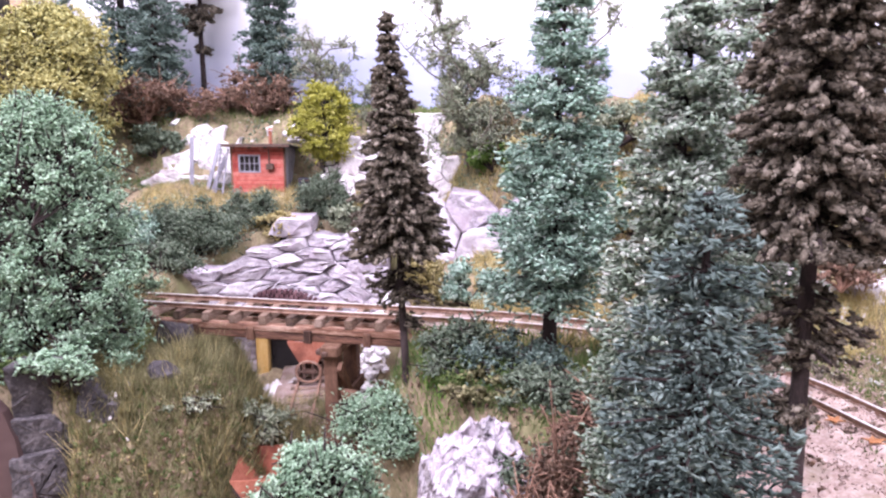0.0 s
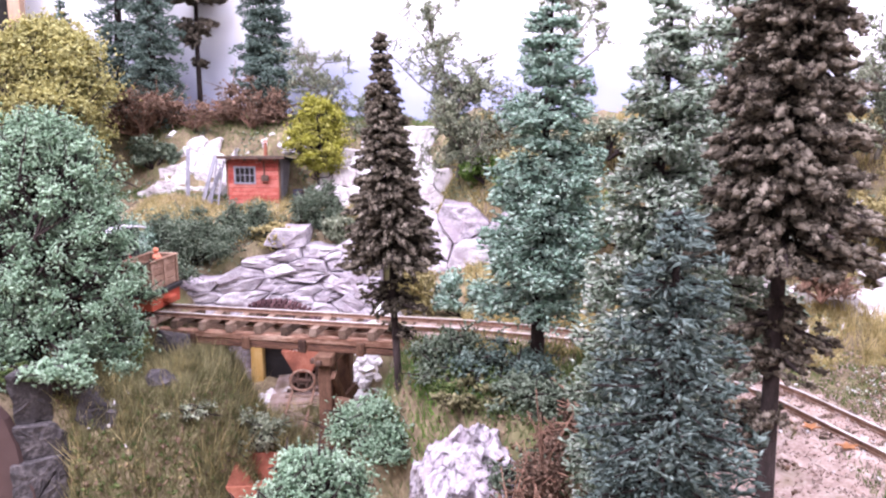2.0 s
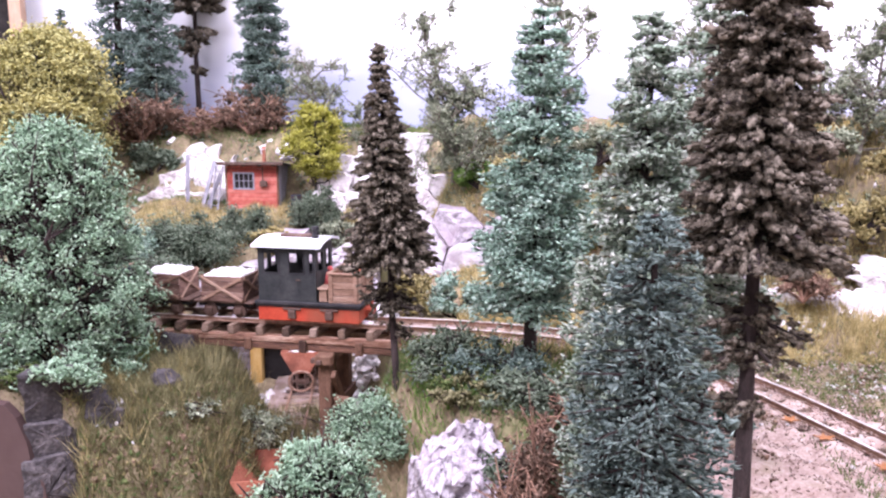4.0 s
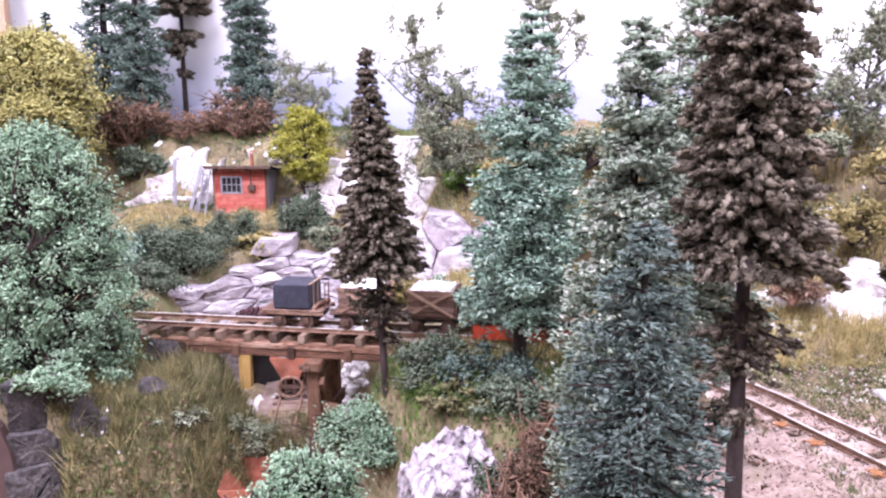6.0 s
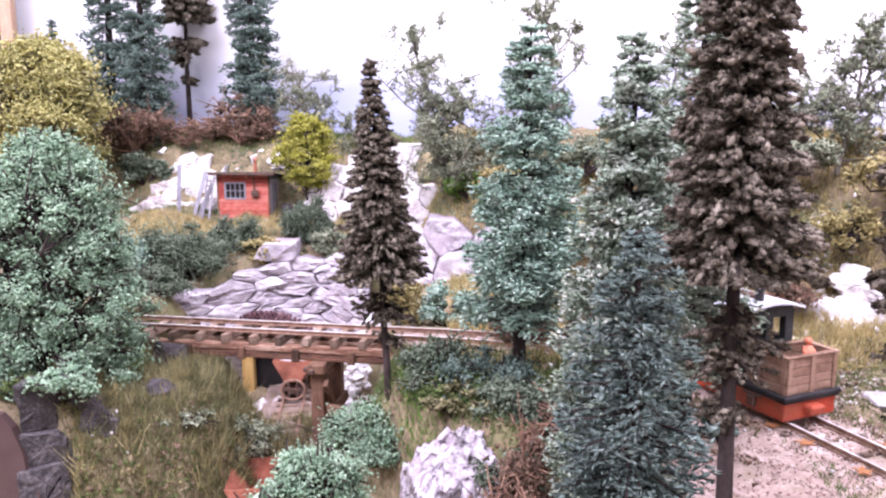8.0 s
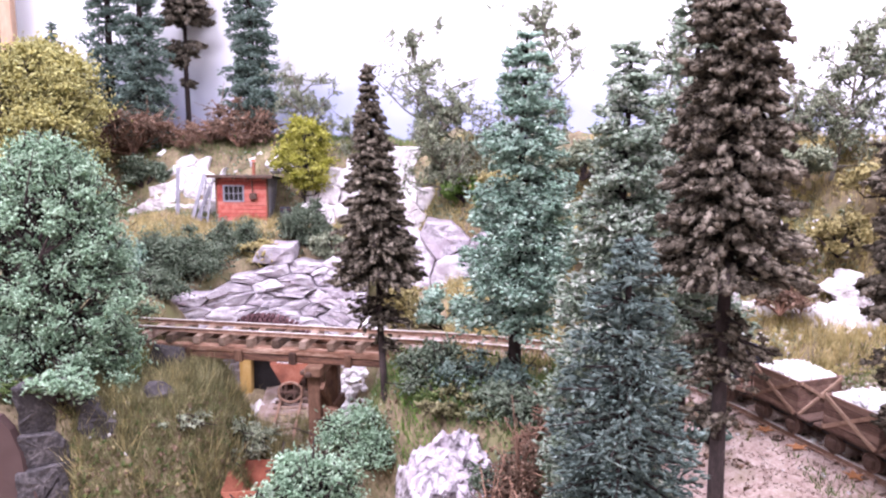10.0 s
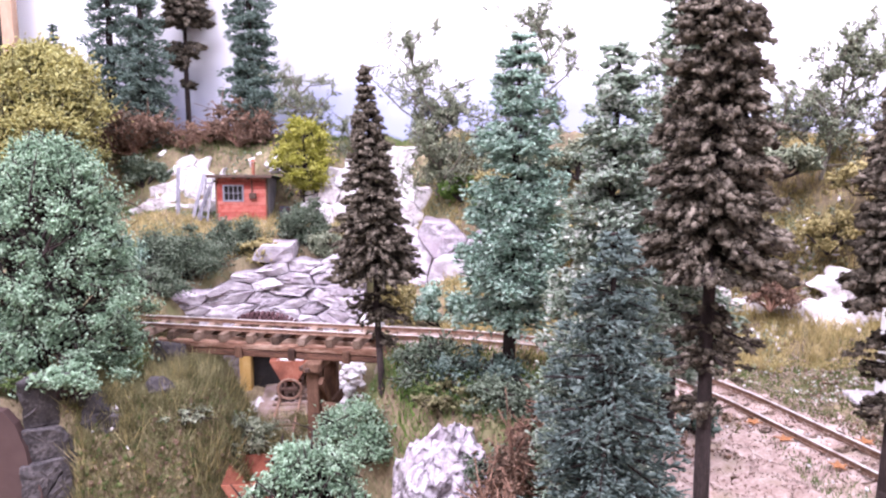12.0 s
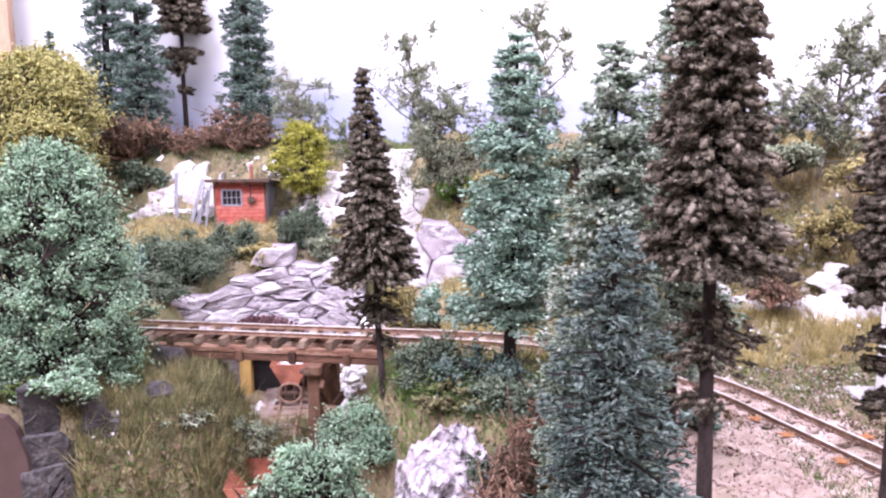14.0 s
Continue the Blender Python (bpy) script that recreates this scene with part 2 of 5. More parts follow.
def soup(name, verts, faces, material, parent=None, label="", smooth=False):
    """verts (n,3) in cm and triangles (m,3) as one mesh object."""
    me = bpy.data.meshes.new(name)
    nv, nf = len(verts), len(faces)
    me.vertices.add(nv)
    me.vertices.foreach_set("co", (np.asarray(verts, float) * C).ravel())
    me.loops.add(3 * nf)
    me.loops.foreach_set("vertex_index", np.asarray(faces, np.int32).ravel())
    me.polygons.add(nf)
    me.polygons.foreach_set("loop_start", np.arange(0, 3 * nf, 3, dtype=np.int32))
    me.polygons.foreach_set("loop_total", np.full(nf, 3, np.int32))
    me.update(calc_edges=True)
    return link_mesh(name, me, material, parent, label, smooth)


def empty(name, m, label, category, group="", kind=""):
    ob = new(name)
    ob.empty_display_size = 0.01
    ob.matrix_world = m
    return tagged(ob, label, category, group, kind)


def box(bm, x0, x1, y0, y1, z0, z1, bevel=0.0, m=None, jitter=0.0):
    r = bmesh.ops.create_cube(bm, size=1)
    vs = r["verts"]
    for v in vs:
        v.co = Vector(((x0 + x1) / 2 + v.co.x * (x1 - x0), (y0 + y1) / 2 + v.co.y * (y1 - y0), (z0 + z1) / 2 + v.co.z * (z1 - z0)))
        if jitter:
            v.co += Vector(rng.uniform(-jitter, jitter, 3))
    if bevel:
        es = list({e for v in vs for e in v.link_edges})
        vs = list({v for f in bmesh.ops.bevel(bm, geom=es, offset=bevel, segments=1, affect="EDGES")["faces"] for v in f.verts} | {v for v in vs if v.is_valid})
    if m:
        bmesh.ops.transform(bm, matrix=m, verts=[v for v in vs if v.is_valid])
    return bm


def beam(x0, x1, y0, y1, z0, z1, bevel=0.03, m=None, jitter=0.0):
    return box(bmesh.new(), x0, x1, y0, y1, z0, z1, bevel, m, jitter)


def cyl(bm, a, b, r0, r1=None, seg=12):
    a, b = Vector(a), Vector(b)
    d = b - a
    m = Matrix.Translation((a + b) / 2) @ d.to_track_quat("Z", "Y").to_matrix().to_4x4()
    bmesh.ops.create_cone(bm, cap_ends=True, segments=seg, radius1=r0, radius2=r0 if r1 is None else r1, depth=d.length, matrix=m)
    return bm


def tubes(segs, seg=6):
    """Tapered tubes as a triangle soup; segs: list of (a, b, ra, rb)."""
    V, F = [], []
    for a, b, ra, rb in segs:
        a, b = np.asarray(a, float), np.asarray(b, float)
        d = b - a
        d = d / (np.linalg.norm(d) + 1e-9)
        u = np.cross(d, (0.3, 0.5, 0.81))
        u /= np.linalg.norm(u) + 1e-9
        w = np.cross(d, u)
        th = np.linspace(0, 2 * np.pi, seg, endpoint=False)
        ring = np.cos(th)[:, None] * u + np.sin(th)[:, None] * w
        o = len(V)
        V += list(a + ring * ra) + list(b + ring * rb)
        for i in range(seg):
            j = (i + 1) % seg
            F += [(o + i, o + j, o + seg + j), (o + i, o + seg + j, o + seg + i)]
        F += [(o + seg, o + seg + i, o + seg + i + 1) for i in range(1, seg - 1)]
    return np.array(V), np.array(F)


def rotations(n):
    q = rng.normal(size=(n, 4))
    q /= np.linalg.norm(q, axis=1, keepdims=True)
    w, x, y, z = q.T
    return np.stack([np.stack([1 - 2 * (y * y + z * z), 2 * (x * y - z * w), 2 * (x * z + y * w)], -1),
                     np.stack([2 * (x * y + z * w), 1 - 2 * (x * x + z * z), 2 * (y * z - x * w)], -1),
                     np.stack([2 * (x * z - y * w), 2 * (y * z + x * w), 1 - 2 * (x * x + y * y)], -1)], -2)


TETRA = np.array([(1, 1, 1), (1, -1, -1), (-1, 1, -1), (-1, -1, 1)], float) * 0.6
TETRA_F = np.array([(0, 1, 2), (0, 3, 1), (0, 2, 3), (1, 3, 2)])


def crumbs(points, size, flat=0.6, along=None, length=1.0, leafy=False):
    """A small irregular crumb at every point; along: directions in which they are drawn out."""
    n = len(points)
    if leafy:
        along, length = rng.normal(size=(n, 3)), 2.0
        along /= np.linalg.norm(along, axis=1, keepdims=True)
    base = TETRA[None] * rng.uniform(0.55, 1.35, (n, 4, 1)) * rng.uniform(0.5, 1.4, (n, 1, 1)) * size
    base[:, :, 2] *= flat
    V = np.einsum("nij,nkj->nki", rotations(n), base)
    if along is not None:
        V += along[:, None, :] * np.einsum("nki,ni->nk", V, along)[:, :, None] * (length - 1)
    V = (V + np.asarray(points)[:, None]).reshape(-1, 3)
    F = (TETRA_F[None] + 4 * np.arange(n)[:, None, None]).reshape(-1, 3)
    return V, F


def ico(sub=1):
    bm = bmesh.new()
    bmesh.ops.create_icosphere(bm, subdivisions=sub, radius=1)
    bm.verts.ensure_lookup_table()
    v = np.array([x.co[:] for x in bm.verts])
    f = np.array([[x.index for x in q.verts] for q in bm.faces])
    bm.free()
    return v, f


ICO_V, ICO_F = ico(1)


def knobs(centres, radii, axes, stretch=1.5):
    """Lumpy rounded knobs, drawn out along their axes."""
    n = len(centres)
    k = len(ICO_V)
    rough = 1 + 0.16 * rng.normal(size=(n, k, 1))
    V = ICO_V[None] * rough * np.asarray(radii)[:, None, None]
    V = V + axes[:, None, :] * np.einsum("nki,ni->nk", V, axes)[:, :, None] * (stretch - 1)
    V = (V + np.asarray(centres)[:, None]).reshape(-1, 3)
    F = (ICO_F[None] + k * np.arange(n)[:, None, None]).reshape(-1, 3)
    return V, F


def smooth(a, b, x):
    t = np.clip((np.asarray(x, float) - a) / (b - a), 0, 1)
    return t * t * (3 - 2 * t)


# ---- the lie of the land ----
TRACK_A, TRACK_D1 = np.array([-30.0, 46.08]), np.array([0.988, -0.153])
ARC_R, S1 = 12.0, 34.8
TURN = radians(61.1)
S2 = S1 + ARC_R * TURN
HEAD1 = math.atan2(-0.153, 0.988)


def track(s):
    """Place and heading of the line at s cm along it: straight over the bridge, a bend, straight again."""
    if s <= S1:
        p, h = TRACK_A + TRACK_D1 * s, HEAD1
    else:
        a = min(s - S1, S2 - S1) / ARC_R
        p0 = TRACK_A + TRACK_D1 * S1
        ctr = p0 + ARC_R * np.array([math.sin(HEAD1), -math.cos(HEAD1)])
        h = HEAD1 - a
        p = ctr + ARC_R * np.array([-math.sin(h), math.cos(h)])
        if s > S2:
            p = p + (s - S2) * np.array([math.cos(h), math.sin(h)])
    z = -0.7 * float(smooth(30, S2 - 1, s))
    return p[0], p[1], z, h


TRACK_S = np.arange(-25, 84, 0.5)
TRACK_P = np.array([track(s)[:3] for s in TRACK_S])


def waves(x, y):
    return (np.sin(x * 0.9 + 1.3 * np.sin(y * 0.5)) * np.cos(y * 0.8 + np.sin(x * 0.6)) * 0.5
            + np.sin(x * 2.3 + y * 1.1) * np.sin(y * 2.7 - x * 0.7) * 0.22 + np.sin(x * 5.1) * np.sin(y * 4.7 + x) * 0.08)


def cliff_line(x):
    return np.interp(x, [-60, -30, -21, -15, -10, -4, 0, 10, 21, 30, 60], [58, 57, 56, 61.5, 62.5, 57, 55, 49.5, 43.5, 39, 28])


def land(x, y):
    """Height of the ground."""
    x, y = np.asarray(x, float), np.asarray(y, float)
    floor = -9.6 + 0 * x
    west = smooth(-8.6, -13.0, x + 7.5 * smooth(42, 48.5, y))
    east = smooth(-7.2, -2.6, x + 2.0 * smooth(44.5, 49, y) * smooth(60, 54, y))
    level = -1.15 + 0.25 * smooth(30, 46, y)
    level = level - 1.25 * smooth(-19.2, -16.2, x) * smooth(-8, -10, x) * smooth(47, 44, y)
    level = level - 0.75 * smooth(41, 35.8, y) * smooth(-10, -17, x) * smooth(-16.2, -19.5, x)
    bank = np.maximum(west, east)
    z = floor + (level - floor) * bank
    # the land breaks off towards the front
    edge = np.interp(x, [-60, -18, -16.5, -13, -9, -6, -3, 0, 3, 6, 8, 11, 13, 60], [34.6, 34.6, 36.3, 37.5, 39, 38, 36.3, 32.6, 30.2, 25.5, 19.5, 10, -12, -20])
    wide = 0.15 + 2.2 * smooth(-18.2, -16.6, x) + 3.8 * smooth(-6, -13, x) * smooth(-18.2, -16.6, x)
    drop = smooth(edge + 0.6, edge + 0.4 - wide, y)
    z = z + (-11.0 - z) * drop
    # the hill behind: a rock wall, a grassy ledge, then the slope to the backdrop
    d = y - cliff_line(x)
    left = smooth(3, -6, x)
    ledge = np.interp(y + 0.5 * np.sin(x * 0.7), [52, 57, 61, 63.5, 66, 68.8, 71.2, 73.5, 90], [-1.0, -0.7, 0.5, 1.9, 2.9, 3.6, 8.2, 9.5, 10.2])
    top_l = np.maximum(z, ledge)
    z_l = z + (top_l - z) * smooth(-0.9, 0.2, d)
    z_r = z + 1.6 * smooth(-7, -0.5, d) + (8.6 + 0.9 * np.sin(x * 0.55 + 1) + 0.5 * np.sin(x * 1.3)) * smooth(-0.5, 5.5, d)
    z = left * z_l + (1 - left) * z_r
    dist = np.min(np.hypot(x[..., None] - TRACK_P[::2, 0], y[..., None] - TRACK_P[::2, 1]), axis=-1) if x.ndim else np.min(np.hypot(x - TRACK_P[:, 0], y - TRACK_P[:, 1]))
    near = smooth(3.2, 1.6, dist) * (1 - smooth(-19.7, -18.7, x) * smooth(-2.6, -3.6, x))
    onland = smooth(-5.5, -2.8, z)
    tz = np.interp(x, TRACK_P[:, 0], TRACK_P[:, 2]) - 0.29
    z = z + (tz - z) * near * onland
    return z + 0.5 * waves(x, y) * (1 - near * onland)


def gz(x, y):
    return float(land(np.array([x]), np.array([y]))[0])


def build_ground():
    xs, ys = np.arange(-56, 56.01, 0.4), np.arange(-8, 88.01, 0.4)
    gx, gy = np.meshgrid(xs, ys)
    z = np.concatenate([land(gx[i:i + 20], gy[i:i + 20]) for i in range(0, len(ys), 20)])
    z = z + 0.12 * rng.normal(size=z.shape) * 0.5
    nx, ny = len(xs), len(ys)
    V = np.stack([gx, gy, z], -1).reshape(-1, 3)
    i = (np.arange(ny - 1)[:, None] * nx + np.arange(nx - 1)).ravel()
    F = np.concatenate([np.stack([i, i + 1, i + nx + 1], 1), np.stack([i, i + nx + 1, i + nx], 1)])
    ob = soup("ground", V, F, M_earth, smooth=True)
    ob.data.materials.append(M_sand)
    cen = V[F].mean(1)
    pale = ((cen[:, 0] > 7) & (cen[:, 1] < 31.5 + waves(cen[:, 0] * 0.7, cen[:, 1] * 0.7) * 2) & (cen[:, 2] > -3))
    pale |= (np.min(np.hypot(cen[:, 0, None] - TRACK_P[None, ::4, 0], cen[:, 1, None] - TRACK_P[None, ::4, 1]), axis=1) < 1.9) & (cen[:, 0] > -4) & (cen[:, 2] > -3)
    ob.data.polygons.foreach_set("material_index", pale.astype(np.int32))
    tagged(ob, "earthy scenic ground with banks, a ravine and pale sand", "ground", kind="structure")


build_ground()


# ---- the room round the layout ----
def build_room():
    xs = np.linspace(-75, 90, 40)
    yb = np.interp(xs, [-75, -20, 10, 45, 90], [82, 81.5, 77, 66, 40])
    bm = bmesh.new()
    prev = None
    for x, y in zip(xs, yb):
        col = [bm.verts.new((x, y + dy, z)) for dy, z in ((0, -14), (0, 60), (0.6, 60), (0.6, -14))]
        if prev:
            for a in range(4):
                bm.faces.new((prev[a], col[a], col[(a + 1) % 4], prev[(a + 1) % 4]))
        prev = col
    bmesh.ops.recalc_face_normals(bm, faces=bm.faces)
    tagged(part("backdrop", bm, M_backdrop, smooth=False), "white painted backdrop board behind the layout, low tint for hills and tree shade", "backdrop", kind="structure")
    for name, b in (("floor", (-150, 150, -150, 120, -106, -100)), ("wall_south", (-150, 150, -156, -150, -100, 180)), ("wall_north", (-150, 150, 120, 126, -100, 180)),
                    ("wall_west", (-156, -150, -150, 120, -100, 180)), ("wall_east", (150, 156, -150, 120, -100, 180)), ("ceiling", (-150, 150, -150, 120, 180, 186))):
        tagged(part(name, beam(*b, bevel=0), M_room), "plain painted " + name.split("_")[0] + " of the room", name.split("_")[0], kind="structure")
    tb = empty("layout_table", P(0, 0, -100), "plain wooden table frame carrying the model layout", "table")
    part("table_top", beam(-56, 56, -8, 90, 84.0, 86.5, 0.2), M_trim, tb)
    for xx in (-52, 52):
        for yy in (-3, 85):
            part("leg", beam(xx - 3, xx + 3, yy - 3, yy + 3, 0, 83.9, 0.2), M_trim, tb)
    for q in ((-56, 56, -8, -6), (-56, 56, 88, 90)):
        part("side_board", beam(*q, 86.6, 88.5, 0.1), M_trim, tb)
    post = empty("backdrop_post", P(-42.7, 78.0, -5), "bare wooden upright at the backdrop's end", "post", kind="structure")
    part("upright", beam(-0.6, 0.6, -0.5, 0.5, 0, 62, 0.05), M_trim, post)
    # closed near-black panel in place of the unlit gap beyond the upright
    part("shade_panel", beam(-14, -0.7, 0.6, 1.0, 0, 62, 0), M_dark, post, "near-black panel for the shade beside the upright")
    # brown front panel with a profiled edge
    prof = [(-56, -40), (-56, -0.9), (-30, -1.0), (-23, -1.35), (-20.4, -1.8), (-19.9, -2.4), (-19.5, -3.6), (-19.4, -4.6), (-18.9, -5.6), (-18.8, -7), (-18.4, -9), (-18.2, -40)]
    bm = bmesh.new()
    a, b = [bm.verts.new((x, 34.0, z)) for x, z in prof], [bm.verts.new((x, 34.5, z)) for x, z in prof]
    bm.faces.new(a)
    bm.faces.new(b[::-1])
    for i in range(len(prof)):
        j = (i + 1) % len(prof)
        bm.faces.new((a[i], b[i], b[j], a[j]))
    bmesh.ops.recalc_face_normals(bm, faces=bm.faces)
    tagged(part("front_panel", bm, M_panel), "mauve-brown painted front panel of the layout", "panel", kind="structure")


build_room()


# ---- rails, sleepers and the bridge ----
def sweep(offset, profile, s0, s1, step=0.6):
    bm = bmesh.new()
    prev = None
    for s in np.arange(s0, s1 + 1e-6, step):
        x, y, z, h = track(s)
        nx, ny = math.sin(h), -math.cos(h)
        col = [bm.verts.new((x + nx * (offset + u), y + ny * (offset + u), z + w)) for u, w in profile]
        if prev:
            for i in range(len(profile)):
                j = (i + 1) % len(profile)
                bm.faces.new((prev[i], prev[j], col[j], col[i]))
        else:
            bm.faces.new(col)
        prev = col
    bm.faces.new(prev[::-1])
    bmesh.ops.recalc_face_normals(bm, faces=bm.faces)
    return bm


RAIL = [(-0.12, -0.24), (0.12, -0.24), (0.12, -0.205), (0.03, -0.185), (0.03, -0.09), (0.07, -0.075), (0.07, -0.012), (-0.07, -0.012), (-0.07, -0.075), (-0.03, -0.09), (-0.03, -0.185), (-0.12, -0.205)]
BRIDGE0, BRIDGE1 = 10.6, 27.6


def build_track():
    tr = empty("railway_track", P(0, 0, 0), "narrow-gauge track with rusty rails and worn bright heads", "track")
    for side in (0.8, -0.8):
        r = part("rail", sweep(side, RAIL, -24, 83), M_rail, tr)
        part("rail_head", sweep(side, [(-0.068, -0.03), (0.068, -0.03), (0.06, 0.0), (-0.06, 0.0)], -24, 83), M_railtop, r, "worn bright running surface")
    me = {}
    s = -23.5
    while s < 82:
        x, y, z, h = track(s)
        on = BRIDGE0 - 0.8 < s < BRIDGE1 + 0.6
        key = ("b" if on else "g") + str(int(rng.integers(0, 3)))
        if key not in me:
            ob = part("sleeper", beam(-0.2, 0.2, -1.55, 1.55, -0.72 if on else -0.4, -0.24, 0.035, jitter=0.03), M_sleeper, tr)
            me[key] = ob.data
        else:
            ob = new("sleeper", me[key])
            ob.parent = tr
        ob.matrix_local = P(x, y, z - (0 if on else 0.02), 0, 0, math.degrees(h) + rng.uniform(-2, 2))
        s += 1.55 if on else 1.3
    return tr


build_track()


def build_bridge():
    s0 = (BRIDGE0 + BRIDGE1) / 2
    x, y, z, h = track(s0)
    br = empty("timber_bridge", P(x, y, 0, 0, 0, math.degrees(h)), "brown stained timber trestle bridge over the ravine", "bridge")
    L = (BRIDGE1 - BRIDGE0) / 2
    for yy in (-1.25, 1.25):
        part("stringer", beam(-L, L, yy - 0.28, yy + 0.28, -1.07, -0.73, 0.05, jitter=0.03), M_wood, br)
        part("lower_stringer", beam(-L - 0.3, L + 0.2, yy - 0.25, yy + 0.25, -1.46, -1.11, 0.05, jitter=0.04), M_wood, br)
        for k in range(6):
            xx = -L + 2.2 + k * 3.1
            part("cleat", beam(xx - 0.22, xx + 0.22, yy - 0.4 if yy < 0 else yy + 0.26, yy - 0.26 if yy < 0 else yy + 0.4, -1.56, -0.85, 0.04, jitter=0.03), M_wood_up, br)
    # the bent
    for yy in (-1.5, 1.5):
        part("post", beam(3.9, 4.65, yy - 0.38, yy + 0.38, -10.6, -2.0, 0.06, jitter=0.04), M_wood_up, br)
    part("cap_beam", beam(3.8, 4.75, -2.2, 2.2, -2.0, -1.48, 0.06, jitter=0.04), M_wood_up, br)
    part("brace", beam(4.66, 4.85, -2.0, 2.0, -4.9, -4.3, 0.03), M_wood_up, br)
    part("brace", beam(4.66, 4.9, -0.25, 0.25, -3.2, 3.2, 0.03, Matrix.Translation((0, 0, -5)) @ Matrix.Rotation(radians(38), 4, "X")), M_wood_up, br)
    part("strut", beam(4.7, 5.5, -1.7, -1.3, -4.6, -3.9, 0.05, jitter=0.05), M_wood_up, br)
    for k, (xx, yy) in enumerate(((3.7, -1.9), (4.1, -2.2), (4.6, -1.95))):
        part("bolt_block", beam(xx - 0.15, xx + 0.15, yy - 0.15, yy + 0.15, -1.97, -1.7, 0.05), M_iron, br)
    for xx in (-L - 0.4,):
        part("abutment_sill", beam(xx - 0.5, xx + 0.5, -2.0, 2.0, -2.0, -1.49, 0.06), M_wood_up, br)


build_bridge()


# ---- the train ----
def wheelset(parent, xs, r=0.42):
    for xx in xs:
        for yy in (-0.8, 0.8):
            bm = cyl(bmesh.new(), (xx, yy - 0.12, r), (xx, yy + 0.12, r), r, seg=18)
            cyl(bm, (xx, yy - 0.2, r), (xx, yy + 0.2, r), 0.12, seg=10)
            part("wheel", bm, M_iron, parent)


def build_loco():
    o = empty("locomotive", P(0, 0, 0), "small dark grey cab locomotive on a red frame, wooden box", "locomotive")
    part("frame", beam(-2.8, 2.8, -1.45, 1.45, 0.12, 1.0, 0.04), M_red, o, "red painted side frame")
    part("deck", beam(-2.95, 2.95, -1.6, 1.6, 1.02, 1.2, 0.03), M_black, o)
    part("sole_bar", beam(-2.9, 2.9, -1.53, 1.53, 0.9, 1.03, 0.02), M_black, o)
    for xx in (-0.9, 1.15):
        for yy in (-1.5, 1.5):
            part("axle_box", beam(xx - 0.22, xx + 0.22, yy - 0.1, yy + 0.1, 0.28, 0.75, 0.05), M_iron, o)
            part("spring", beam(xx - 0.5, xx + 0.5, yy - 0.06, yy + 0.06, 0.75, 0.86, 0.03), M_iron, o)
    wheelset(o, (-0.9, 1.15))
    for xx in (-2.95, 2.95):
        part("buffer", beam(xx - 0.3, xx + 0.3, -0.4, 0.4, 0.35, 0.75, 0.08), M_red if xx > 0 else M_iron, o)
    # cab: panels round real window openings
    x0, x1, w, z0, z1 = -2.75, 0.45, 1.4, 1.2, 4.05
    for yy in (-w, w):
        a, b = (yy, yy + 0.1) if yy < 0 else (yy - 0.1, yy)
        bm = bmesh.new()
        box(bm, x0, x1, a, b, z0, 2.72)
        box(bm, x0, x1, a, b, 3.8, z1)
        for xa, xb in ((x0, x0 + 0.32), (-1.62, -1.02), (-0.2, 0.08), (0.3, x1)):
            box(bm, xa, xb, a, b, 2.72, 3.8)
        part("cab_side", bm, M_cab, o)
        for xa, xb in ((x0 + 0.32, -1.62), (-1.02, -0.2), (0.08, 0.3)):
            bm = bmesh.new()
            e = 0.06
            out = a - 0.02 if yy < 0 else b - 0.03
            for q in ((xa - e, xb + e, 2.66, 2.74), (xa - e, xb + e, 3.78, 3.86), (xa - e, xa + 0.03, 2.74, 3.78), (xb - 0.03, xb + e, 2.74, 3.78)):
                box(bm, q[0], q[1], out, out + 0.05, q[2], q[3])
            part("window_frame", bm, M_black, o)
        part("door_seam", beam(-1.55, -1.5, a - 0.012 if yy < 0 else b - 0.03, a + 0.03 if yy < 0 else b + 0.012, z0 + 0.1, 3.7, 0), M_black, o)
        part("grab_rail", beam(-0.65, -0.4, a - 0.1 if yy < 0 else b + 0.05, a - 0.05 if yy < 0 else b + 0.1, 2.35, 2.4, 0), M_iron, o)
    for xx, dx in ((x0, 0.1), (x1, -0.1)):
        bm = bmesh.new()
        xa, xb = min(xx, xx + dx), max(xx, xx + dx)
        box(bm, xa, xb, -w + 0.1, w - 0.1, z0, 2.72)
        box(bm, xa, xb, -w + 0.1, w - 0.1, 3.75, z1 + 0.15)
        for ya, yb in ((-w + 0.1, -0.95), (-0.2, 0.2), (0.95, w - 0.1)):
            box(bm, xa, xb, ya, yb, 2.72, 3.75)
        part("cab_end", bm, M_cab, o)
    bm = bmesh.new()
    prev = None
    n = 12
    for i in range(n + 1):
        u = -1 + 2 * i / n
        yy, zz = u * 1.68, 4.1 + 0.28 * (1 - u * u)
        col = [bm.verts.new((xx, yy, zz + dz)) for xx, dz in ((x0 - 0.25, 0), (x1 + 0.35, 0), (x1 + 0.35, 0.1), (x0 - 0.25, 0.1))]
        if prev:
            for k in range(4):
                bm.faces.new((prev[k], prev[(k + 1) % 4], col[(k + 1) % 4], col[k]))
        else:
            bm.faces.new(col)
        prev = col
    bm.faces.new(prev[::-1])
    bmesh.ops.recalc_face_normals(bm, faces=bm.faces)
    roof = part("roof", bm, M_roof, o, "pale arched sheet roof")
